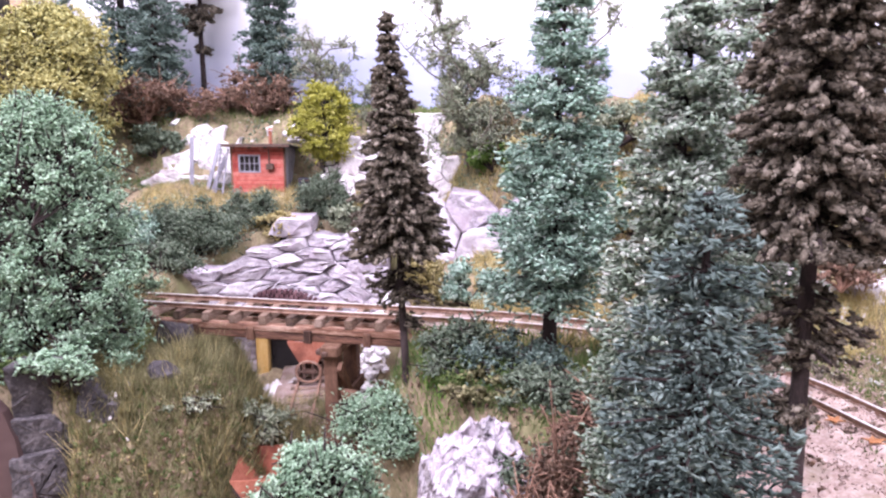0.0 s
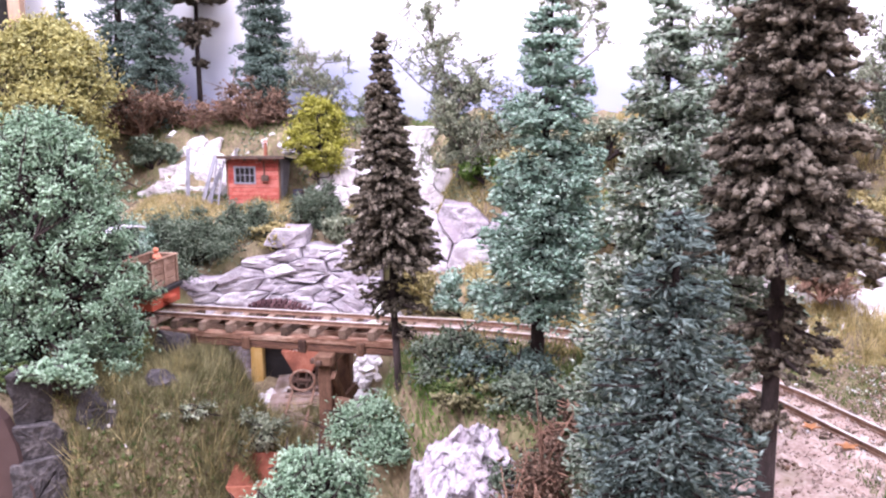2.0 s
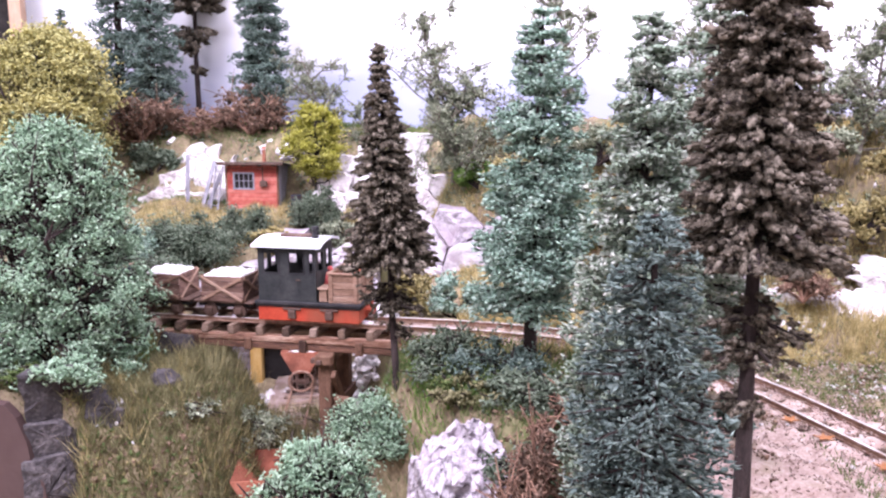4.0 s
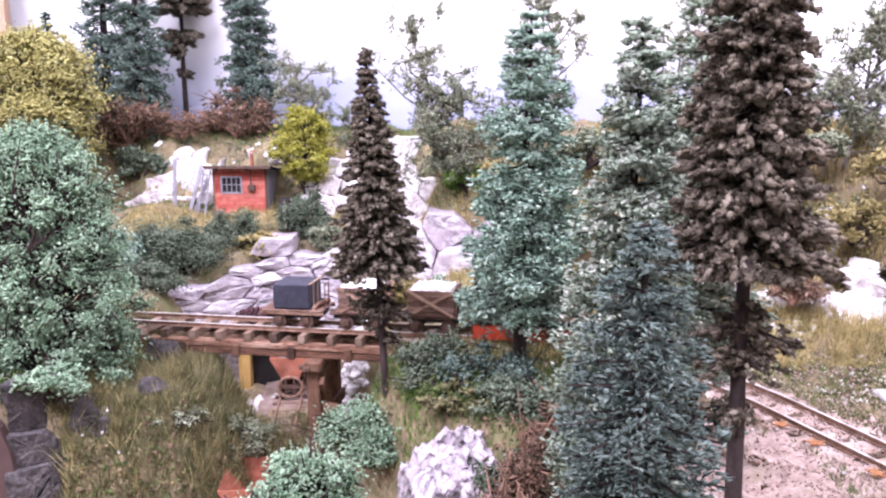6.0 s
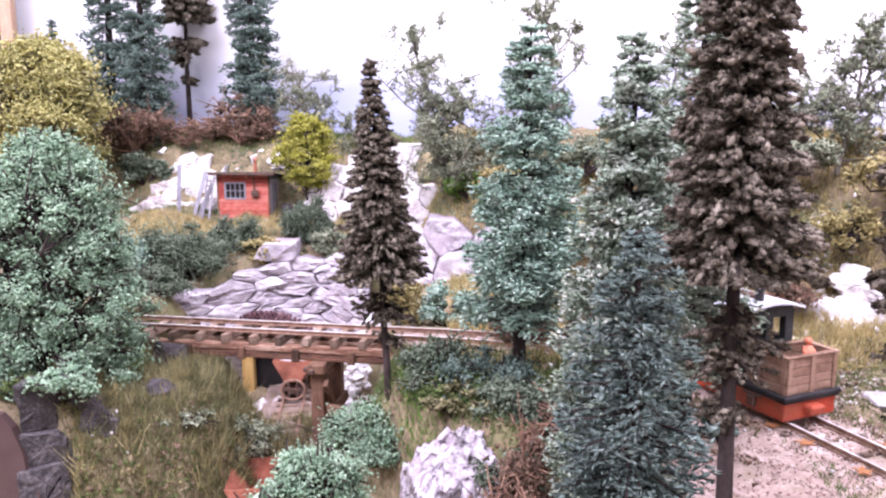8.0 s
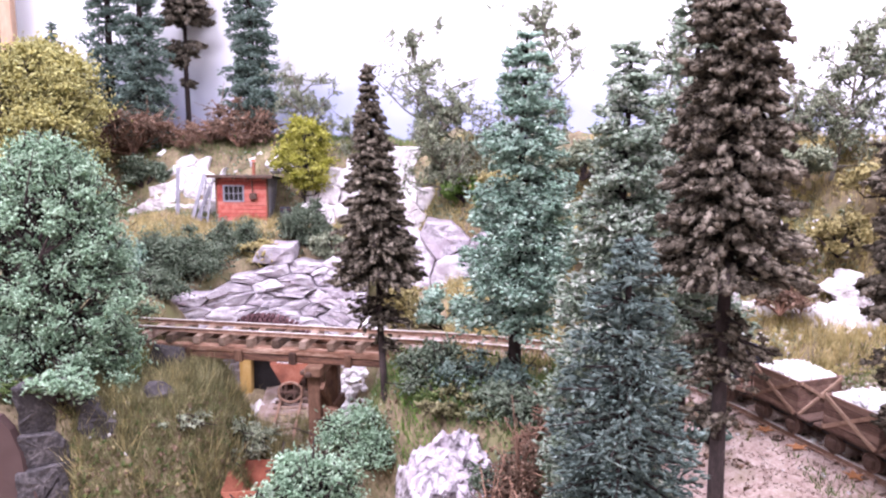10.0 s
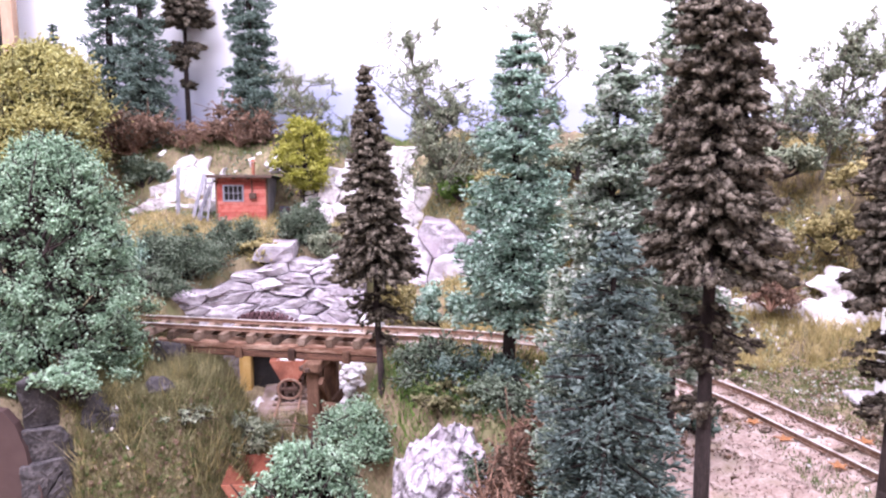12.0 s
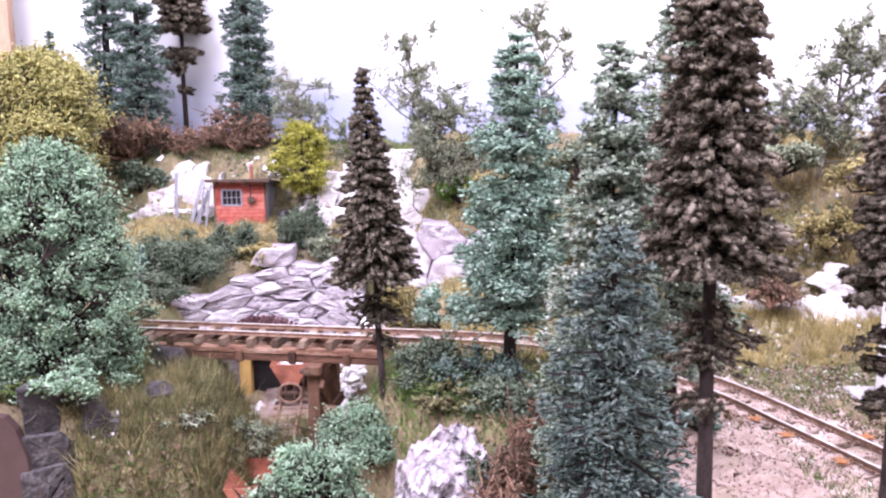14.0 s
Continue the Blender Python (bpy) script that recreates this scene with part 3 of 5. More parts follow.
    part("roof_hatch", beam(-1.9, -0.2, -0.3, 0.3, 4.46, 4.6, 0.03), M_iron, roof)
    bm = cyl(bmesh.new(), (0.1, -0.35, 4.5), (0.1, -0.35, 4.95), 0.2, 0.16)
    cyl(bm, (0.1, -0.35, 4.93), (0.1, -0.35, 5.1), 0.22, 0.19)
    part("exhaust_stack", bm, M_black, o)
    part("engine_hood", beam(-2.3, 0.3, -0.8, 0.8, 1.2, 2.4, 0.05), M_black, o)
    # the box
    bx0, bx1, bw, bz0, bz1 = 1.1, 2.75, 1.38, 1.21, 2.72
    box_ob = part("box_floor", beam(bx0, bx1, -bw, bw, bz0, bz0 + 0.1, 0), M_tan, o)
    rows = 4
    hgt = (bz1 - bz0) / rows
    for k in range(rows):
        za, zb = bz0 + k * hgt, bz0 + (k + 1) * hgt - 0.03
        for yy in (-bw, bw - 0.12):
            part("plank", beam(bx0, bx1, yy, yy + 0.12, za, zb, 0.02), M_tan, o)
        for xx in (bx0, bx1 - 0.12):
            part("plank", beam(xx, xx + 0.12, -bw + 0.13, bw - 0.13, za, zb, 0.02), M_tan, o)
    for yy in (-bw - 0.07, bw + 0.01):
        for xx in (bx0 + 0.05, bx1 - 0.25):
            part("stake", beam(xx, xx + 0.2, yy, yy + 0.06, bz0, bz1 - 0.02, 0.01), M_tan, o)
    for yy in (-bw + 0.02, -0.1, bw - 0.22):
        part("stake", beam(bx1 + 0.005, bx1 + 0.07, yy, yy + 0.2, bz0, bz1 - 0.02, 0.01), M_tan, o)
    for q in ((bx0 - 0.05, bx1 + 0.08, -bw - 0.08, -bw + 0.16), (bx0 - 0.05, bx1 + 0.08, bw - 0.16, bw + 0.08), (bx1 - 0.16, bx1 + 0.08, -bw + 0.17, bw - 0.17), (bx0 - 0.06, bx0 + 0.16, -bw + 0.17, bw - 0.17)):
        part("top_rail", beam(*q, bz1, bz1 + 0.09, 0.02), M_tan, o)
    part("step_seat", beam(0.55, 1.0, -1.3, -0.5, 1.21, 1.9, 0.03), M_tan, o)
    part("step_board", beam(0.5, 1.05, -1.4, -0.4, 1.9, 1.98, 0.02), M_tan, o)
    return o


def build_gondola(label):
    o = empty("gondola_wagon", P(0, 0, 0), label, "wagon", "wagons of the train")
    part("underframe", beam(-1.6, 1.6, -0.75, 0.75, 0.55, 0.8, 0.03), M_black, o)
    part("sole_plate", beam(-1.75, 1.75, -1.05, 1.05, 0.8, 0.93, 0.04), M_iron, o)
    wheelset(o, (-0.85, 0.85), 0.38)
    for xx in (-0.85, 0.85):
        for yy in (-1.0, 1.0):
            part("axle_box", beam(xx - 0.2, xx + 0.2, yy - 0.08, yy + 0.08, 0.2, 0.6, 0.06), M_iron, o)
    for xx in (-1.7, 1.7):
        part("coupler", beam(xx - 0.3, xx + 0.3, -0.2, 0.2, 0.6, 0.85, 0.06), M_iron, o)
    x1, w, z0, z1 = 1.22, 1.12, 0.94, 2.32
    n = 5
    hgt = (z1 - z0) / n
    part("wagon_floor", beam(-x1, x1, -w, w, z0 - 0.005, z0 + 0.08, 0), M_brownp, o)
    for k in range(n):
        za, zb = z0 + k * hgt, z0 + (k + 1) * hgt - 0.02
        for yy in (-w, w - 0.1):
            part("plank", beam(-x1, x1, yy, yy + 0.1, za, zb, 0.015), M_brownp, o)
        for xx in (-x1, x1 - 0.1):
            part("plank", beam(xx, xx + 0.1, -w + 0.105, w - 0.105, za, zb, 0.015), M_brownp, o)
    ang = math.atan2(z1 - z0 - 0.1, 2 * x1 - 0.1)
    ln = math.hypot(z1 - z0 - 0.1, 2 * x1 - 0.15) / 2
    for yy in (-w - 0.04, w + 0.04):
        for k, sg in enumerate((1, -1)):
            part("brace", beam(-ln, ln, -0.035, 0.035, -0.08, 0.08, 0.015, Matrix.Translation((0, yy * (1 + 0.01 * k), (z0 + z1) / 2)) @ Matrix.Rotation(-sg * ang, 4, "Y")), M_tan, o)
    ang = math.atan2(z1 - z0 - 0.1, 2 * w - 0.1)
    ln = math.hypot(z1 - z0 - 0.1, 2 * w - 0.15) / 2
    for xx in (-x1 - 0.04, x1 + 0.04):
        for k, sg in enumerate((1, -1)):
            part("brace", beam(-0.035, 0.035, -ln, ln, -0.07, 0.07, 0.015, Matrix.Translation((xx * (1 + 0.01 * k), 0, (z0 + z1) / 2)) @ Matrix.Rotation(sg * ang, 4, "X")), M_tan, o)
    pts = np.stack([rng.uniform(-x1 + 0.15, x1 - 0.15, 700), rng.uniform(-w + 0.15, w - 0.15, 700), np.zeros(700)], 1)
    pts[:, 2] = z1 - 0.12 + 0.22 * (1 - (pts[:, 0] / x1) ** 2) * (1 - (pts[:, 1] / w) ** 2) + rng.uniform(-0.05, 0.05, 700)
    V, F = crumbs(pts, 0.14, 0.8)
    soup("ore_load", V, F, M_stonew, o, "heaped white broken ore")
    part("load_bed", beam(-x1 + 0.1, x1 - 0.1, -w + 0.1, w - 0.1, z0 + 0.1, z1 - 0.1, 0.05), M_stonew, o, "white ore")
    return o


def build_flatcar():
    o = empty("flat_wagon", P(0, 0, 0), "brown wooden flat wagon with timber floor", "wagon", "wagons of the train")
    part("underframe", beam(-1.5, 1.5, -0.7, 0.7, 0.5, 0.78, 0.03), M_black, o)
    for k in range(9):
        xx = -1.7 + k * 0.38
        part("floor_board", beam(xx, xx + 0.35, -1.15, 1.15, 0.9, 1.0, 0.02), M_brownp, o)
    for yy in (-1.1, 1.02):
        part("side_sill", beam(-1.75, 1.75, yy, yy + 0.08, 0.74, 0.89, 0.02), M_wood, o)
    wheelset(o, (-0.75, 0.75), 0.38)
    for xx in (-0.75, 0.75):
        for yy in (-0.98, 0.98):
            part("axle_box", beam(xx - 0.2, xx + 0.2, yy - 0.08, yy + 0.08, 0.2, 0.6, 0.06), M_iron, o)
    for k in range(4):
        part("loose_timber", cyl(bmesh.new(), (1.15 + 0.1 * (k % 2), -0.9 + 0.1 * k, 1.1 + 0.1 * (k % 2)), (1.35 + 0.08 * k, 0.9 - 0.1 * k, 1.12 + 0.1 * (k % 2)), 0.1, 0.08, 8), M_wood, o)
    for yy in (-0.55, 0.15):
        part("end_post", cyl(bmesh.new(), (1.68, yy, 1.0), (1.68, yy, 2.35), 0.035, seg=6), M_iron, o)
    part("end_bar", cyl(bmesh.new(), (1.68, -0.6, 2.3), (1.68, 0.2, 2.3), 0.03, seg=6), M_iron, o)
    part("end_bar", cyl(bmesh.new(), (1.68, -0.6, 1.7), (1.68, 0.2, 1.7), 0.03, seg=6), M_iron, o)
    return o


def build_crate():
    o = empty("covered_crate", P(0, 0, 0), "navy tarpaulin-covered crate tied with cord on the flat wagon", "crate")
    part("cover", beam(-1.05, 1.0, -1.02, 1.02, 1.005, 2.4, 0.08, jitter=0.03), M_tarp, o)
    for yy in (-0.45, 0.25):
        bm = beam(1.0, 1.05, yy - 0.03, yy + 0.03, 1.05, 2.44, 0)
        part("cord", bm, M_cord, o)
    part("cord", beam(0.97, 1.05, -1.04, 1.04, 2.37, 2.44, 0.01), M_cord, o)
    return o


def build_figure(name, label, mat_, x, y, z, lean):
    """A little painted figure, one plain mesh."""
    bm = bmesh.new()
    cyl(bm, (0, 0, 0), (lean, 0, 0.62), 0.24, 0.2, 12)
    r = bmesh.ops.create_icosphere(bm, subdivisions=2, radius=0.16, matrix=Matrix.Translation((lean * 1.1, 0, 0.83)))
    cyl(bm, (lean, -0.2, 0.52), (lean + 0.25, -0.34, 0.2), 0.08, 0.06, 8)
    cyl(bm, (lean, 0.2, 0.52), (lean + 0.25, 0.34, 0.2), 0.08, 0.06, 8)
    bmesh.ops.translate(bm, verts=bm.verts, vec=(x, y, z))
    return tagged(part(name, bm, mat_, None, "", True), label, "figurine")


LOCO = build_loco()
WAGON2 = build_gondola("brown planked wagon with crossed braces, heaped with white ore")
WAGON1 = build_gondola("brown planked wagon with crossed braces, heaped with white ore")
FLAT, CRATE = build_flatcar(), build_crate()
FIG1 = build_figure("figurine", "small orange painted figurine sitting in the wooden box", M_figure, 2.1, 0.55, 2.25, -0.1)
FIG2 = build_figure("figurine", "small red painted figurine leaning on the wooden box", M_figure2, 0.75, -0.3, 1.99, 0.12)


# ---- plants ----
def tapered_trunk(base, top, r0, r1, bend=0.3, n=9, mat_=None, parent=None, name="trunk", extra=()):
    b, t = np.array(base, float), np.array(top, float)
    pts = [b + (t - b) * k / n + np.array([math.sin(k * 1.7) * bend * (k / n) * (1 - k / n), math.cos(k * 1.3) * bend * (k / n) * (1 - k / n), 0]) for k in range(n + 1)]
    segs = [(pts[k], pts[k + 1], r0 + (r1 - r0) * k / n, r0 + (r1 - r0) * (k + 1) / n) for k in range(n)] + list(extra)
    V, F = tubes(segs, 7)
    return soup(name, V, F, mat_ or M_bark, parent, smooth=True)


def spruce(x, y, base, top, radius, mat_, label, clear=0.12, whorls=30, arms=10, dense=34, size=0.16, lean=(0, 0), droop=0.25, ragged=0.35, full=0.75, needle=2.1):
    """A flocked spruce: trunk, whorls of sprays and needles."""
    o = empty("spruce_tree", P(x, y, base), label, "tree", "spruce trees")
    h = top - base
    tipx = np.array([lean[0], lean[1], h])
    pts, dirs, twigs = [], [], []
    for k in range(whorls):
        f = clear + (1 - clear) * (k + rng.uniform(-0.5, 0.5)) / whorls
        f = min(max(f, 0.03), 0.985)
        root = tipx * f
        r = radius * (1 - (f - clear) / (1 - clear)) ** full * (0.75 + 0.25 * min(1, (f - clear) * 6 + 0.3)) + 0.18
        ph = rng.uniform(0, 6.28)
        m = max(5, int(arms * (0.55 + 0.45 * (1 - f))))
        for a in range(m):
            th = ph + 6.283 * a / m + rng.uniform(-0.3, 0.3)
            ln = r * rng.uniform(1 - ragged, 1 + 0.35 * ragged)
            d = np.array([math.cos(th), math.sin(th), 0])
            up = rng.uniform(-droop, 0.1)
            root = tipx * min(0.99, f + rng.uniform(-0.6, 0.6) * (1 - clear) / whorls)
            tip = root + d * ln + np.array([0, 0, up * ln])
            twigs.append((root, tip, 0.05, 0.02))
            cnt = max(6, int(dense * (ln / radius) ** 0.8))
            u = rng.uniform(0.12, 1.03, cnt) ** 0.7
            side = np.array([-d[1], d[0], 0])
            spread = rng.normal(size=cnt) * 0.2 * ln * (1.1 - 0.6 * u)
            pp = root + u[:, None] * (tip - root) + spread[:, None] * side + np.stack([0 * u, 0 * u, rng.normal(size=cnt) * 0.07 * ln + 0.1 * ln * (u - 0.5) ** 2], 1)
            pts.append(pp)
            dd = d[None] * 1.0 + side[None] * np.sign(spread)[:, None] * 0.7 + rng.normal(size=(cnt, 3)) * 0.45 + np.array([0, 0, 0.15])
            dirs.append(dd / np.linalg.norm(dd, axis=1, keepdims=True))
    tapered_trunk((0, 0, -0.6), tipx * 0.98, max(0.16, h * 0.022), 0.05, 0.2, parent=o)
    V, F = tubes(twigs, 3)
    tagged(soup("branch_work", V, F, M_bark, o, "thin dark twigs"), kind="stuff")
    V, F = crumbs(np.concatenate(pts), size, 0.4, np.concatenate(dirs), needle)
    tagged(soup("needle_cover", V, F, mat_, o), kind="stuff")
    return o


def dead_spruce(x, y, base, top, radius, label, clear=0.33, tiers=24, arms=13, lean=(0, 0), skirt=True, knob=0.30):
    """A brown spruce with knobbly drooping tiers and a bare lower trunk."""
    o = empty("brown_spruce_tree", P(x, y, base), label, "tree", "brown spruce trees")
    h = top - base
    tipx = np.array([lean[0], lean[1], h])
    cen, rad, ax, twigs = [], [], [], []
    for k in range(tiers + 1):
        g = k / tiers
        f = clear + (1 - clear) * g
        root = tipx * f
        r = radius * (1 - g) ** 0.95 + 0.1
        m = max(4, int(arms * (0.35 + 0.65 * (1 - g))))
        ph = rng.uniform(0, 6.28)
        for a in range(m):
            th = ph + 6.283 * a / m + rng.uniform(-0.2, 0.2)
            ln = r * rng.uniform(0.68, 1.12)
            root = tipx * (f + rng.uniform(-0.38, 0.38) * (1 - clear) / tiers)
            d = np.array([math.cos(th), math.sin(th), 0])
            tip = root + d * ln + np.array([0, 0, -0.2 * ln + rng.uniform(-0.12, 0.12)])
            twigs.append((root, tip, 0.07, 0.04))
            side = np.array([-d[1], d[0], 0])
            for u, offs in ((1.0, (0,)), (0.9, (-1, 1)), (0.78, (-1.2, 0, 1.2)), (0.62, (-1, 1)), (0.44, (-0.6, 0.6)), (0.26, (0,)))[:3 + int(ln > 0.4) + int(ln > 0.8) + int(ln > 1.3)]:
                for q in offs:
                    c = root + (tip - root) * u + side * q * knob * 0.62 + rng.normal(size=3) * 0.25 * knob
                    cen.append(c)
                    rad.append(knob * rng.uniform(0.42, 0.85) * (0.65 + 0.35 * (1 - g)))
                    v = d + np.array([0, 0, rng.uniform(-0.6, 0.1)]) + rng.normal(size=3) * 0.25
                    ax.append(v / np.linalg.norm(v))
    stubs = []
    if skirt:
        for k in range(22):
            f = rng.choice([0.52, 0.7, 0.76, 0.82]) * clear * rng.uniform(0.96, 1.04)
            th = rng.uniform(0, 6.28)
            ln = radius * rng.uniform(0.3, 0.95) * min(1, f / clear * 1.3 - 0.1)
            d = np.array([math.cos(th), math.sin(th), rng.uniform(-0.45, 0.05)])
            a, b = tipx * f, tipx * f + d * ln
            stubs.append((a, b, 0.08, 0.03))
            for u in np.linspace(0.25, 1, 13):
                cen.append(a + (b - a) * u + rng.normal(size=3) * 0.16 + np.array([0, 0, -0.1 * u * u * ln]))
                rad.append(knob * rng.uniform(0.26, 0.55))
                ax.append(d / np.linalg.norm(d))
    tapered_trunk((0, 0, -0.8), tipx * 0.99, max(0.2, h * 0.0125), 0.05, 0.15, parent=o, extra=twigs + stubs)
    V, F = knobs(np.array(cen), np.array(rad) * 0.74, np.array(ax), 2.3)
    tagged(soup("needle_cover", V, F, M_dead, o, smooth=True), kind="stuff")
    fuzz = 8
    d = rng.normal(size=(fuzz * len(cen), 3))
    d /= np.linalg.norm(d, axis=1, keepdims=True)
    axis = np.repeat(np.array(ax), fuzz, 0)
    d = d * 0.84 + axis * np.einsum("ni,ni->n", d, axis)[:, None] * 0.9
    pts = np.repeat(np.array(cen), fuzz, 0) + d * np.repeat(np.array(rad), fuzz)[:, None]
    V, F = crumbs(pts, 0.36 * knob, 0.5, axis, 1.7)
    tagged(soup("fine_needle_cover", V, F, M_dead, o), kind="stuff")
    return o


def blob_points(clumps, per, shell=0.35, hollow=0.25):
    out = []
    for cx, cy, cz, rx, ry, rz in clumps:
        n = int(per * (rx * ry + ry * rz + rx * rz) / 3)
        d = rng.normal(size=(n, 3))
        d /= np.linalg.norm(d, axis=1, keepdims=True)
        wob = 1 + 0.25 * rng.normal(size=n) * (rng.random(n) < 0.25) + 0.18 * np.sin(d[:, 0] * 7 + cx * 3) * np.sin(d[:, 1] * 6 + cz * 2) + 0.12 * np.sin(d[:, 2] * 11 + cy)
        r = np.minimum(1.35, 0.12 + 0.62 * np.abs(rng.normal(size=n))) * wob
        keep = np.sin(d[:, 0] * 9 + cy * 5) + np.sin(d[:, 2] * 10 + cx * 4) + np.sin(d[:, 1] * 8 + cz) > -1.9 + hollow * 2
        p = np.array([cx, cy, cz]) + d * r[:, None] * np.array([rx, ry, rz])
        out.append(p[keep])
    return np.concatenate(out)


def bush(name, x, y, z, rx, ry, rz, mat_, label, category="bush", n=9, per=800, size=0.12, airy=0.25, group=""):
    """A bush: twigs from the root and leaf clumps with an uneven outline."""
    z = max(z, gz(x, y) - 0.25)
    dead = mat_ is F_brown
    o = empty(name, P(x, y, z), label, category, group)
    clumps, twigs = [], []
    for k in range(int(n * 2.2)):
        th, u = rng.uniform(0, 6.28), rng.random() ** 0.5
        zz = rz * (0.25 + 1.35 * rng.random() ** 1.1 * (1 - 0.55 * u))
        c = (math.cos(th) * u * rx * 0.9, math.sin(th) * u * ry * 0.9, zz)
        s = rng.uniform(0.15, 0.4)
        clumps.append((*c, rx * s, ry * s, rz * s * 0.9))
        mid = np.array(c) * 0.5 + rng.normal(size=3) * 0.1 * rx
        twigs += [((0, 0, -0.3), mid, 0.09, 0.06), (mid, c, 0.06, 0.03)]
        for j in range(14 if dead else 5):
            e = np.array(c) + rng.normal(size=3) * np.array([rx, ry, rz]) * s * (0.95 if dead else 0.7)
            twigs.append((c, e, 0.04, 0.02))
    V, F = tubes(twigs, 4)
    tagged(soup("twig_work", V, F, M_twig if dead else M_bark, o), kind="stuff")
    V, F = crumbs(blob_points(clumps, per, 0.7, airy), size, 0.45, leafy=True)
    tagged(soup("leafage", V, F, mat_, o), kind="stuff")
    return o


def leafy_tree(x, y, base, top, rx, ry, mat_, label, crown=0.55, n=14, per=340, size=0.15, airy=0.3, bark=None, limbs=7, trunk_r=0.25, lean=(0, 0), clump=0.36, category="tree", low=0.4):
    """A broad-leaved tree: trunk, forking limbs and clumps at their ends."""
    o = empty("leafy_tree", P(x, y, base), label, category)
    h = top - base
    z0 = h * (1 - crown)
    clumps, segs = [], []
    for k in range(n):
        th = 6.283 * k * 0.382 + rng.uniform(-0.3, 0.3)
        g = (k + 0.5) / n
        rr = min(1, low + 1.5 * g) * (1 - g ** 2.6) ** 0.5 * rng.uniform(0.15, 1.0) ** 0.5 * 0.85
        c = np.array([math.cos(th) * rr * rx + lean[0] * g, math.sin(th) * rr * ry + lean[1] * g, z0 + g * (h - z0) * 0.93])
        s = clump * rng.uniform(0.75, 1.2)
        clumps.append((*c, rx * s, ry * s, min((h - z0) * 0.3, rx) * s))
        root = np.array([lean[0] * g * 0.5, lean[1] * g * 0.5, z0 * 0.7 + g * h * crown * 0.55])
        mid = root * 0.45 + c * 0.55 + rng.normal(size=3) * 0.12 * rx
        segs += [(root, mid, trunk_r * 0.45, trunk_r * 0.28), (mid, c, trunk_r * 0.28, trunk_r * 0.12)]
        for j in range(6):
            e = c + rng.normal(size=3) * np.array([rx, ry, rx]) * s * 0.62
            segs.append((c if j % 2 else mid, e, 0.05, 0.02))
    tapered_trunk((0, 0, -0.6), (lean[0] * 0.6, lean[1] * 0.6, h * 0.85), trunk_r, trunk_r * 0.3, 0.5, mat_=bark or M_bark, parent=o, extra=segs)
    V, F = crumbs(blob_points(clumps, per, 0.8, airy), size, 0.45, leafy=True)
    tagged(soup("leafage", V, F, mat_, o), kind="stuff")
    return o


def airy_tree(x, y, base, top, rx, mat_, label, limbs=11, twigs=6, leaves=7, lean=(0, 0), start=0.2, size=0.085, bark=None, trunk_r=0.16):
    """A thin-leaved tree: a crooked trunk, limbs that fork twice and loose leaves along the last twigs."""
    o = empty("leafy_tree", P(x, y, base), label, "tree")
    h = top - base
    f = np.linspace(0, 1, 9)
    crook = np.cumsum(rng.normal(size=(9, 2)) * 0.14 * rx, 0) * f[:, None] ** 0.5
    stem = np.stack([lean[0] * f + crook[:, 0], lean[1] * f + crook[:, 1] * 0.6, f * h * 0.86], 1)
    segs = [(stem[k], stem[k + 1], trunk_r * (1 - 0.8 * f[k]), trunk_r * (1 - 0.8 * f[k + 1])) for k in range(8)]
    pts = []
    for k in range(limbs):
        g = start + (0.97 - start) * (k + rng.random()) / limbs
        root = np.array([np.interp(g, f, stem[:, q]) for q in range(3)])
        th = 2.4 * k + rng.uniform(-0.5, 0.5)
        ln = rx * rng.uniform(0.55, 1.15) * (1.05 - 0.5 * g ** 2)
        d = np.array([math.cos(th), math.sin(th) * 0.7, rng.uniform(0.1, 0.9) + 0.5 * g])
        mid = root + d * ln * 0.5 + rng.normal(size=3) * 0.1 * rx
        end = mid + (d * 0.5 + rng.normal(size=3) * 0.25) * ln
        end[2] = min(end[2], h)
        segs += [(root, mid, 0.085, 0.06), (mid, end, 0.06, 0.03)]
        for j in range(twigs):
            u = rng.uniform(0.2, 1.0)
            a = root + (mid - root) * u * 2 if u < 0.5 else mid + (end - mid) * (2 * u - 1)
            v = rng.normal(size=3) * np.array([1, 0.8, 0.8]) + np.array([0, 0, 0.35])
            b = a + v / np.linalg.norm(v) * ln * rng.uniform(0.25, 0.5)
            segs.append((a, b, 0.035, 0.02))
            for i in range(4):
                a2 = a + (b - a) * rng.uniform(0.3, 1)
                b2 = a2 + rng.normal(size=3) * 0.16 * ln
                segs.append((a2, b2, 0.02, 0.012))
                w = rng.uniform(0.1, 1.1, leaves)
                pts.append(a2 + (b2 - a2) * w[:, None] + rng.normal(size=(leaves, 3)) * 0.1)
    V, F = tubes(segs, 4)
    soup("trunk", V, F, bark or M_barkg, o, smooth=True)
    V, F = crumbs(np.concatenate(pts), size, 0.4, leafy=True)
    tagged(soup("leafage", V, F, mat_, o), kind="stuff")
    return o


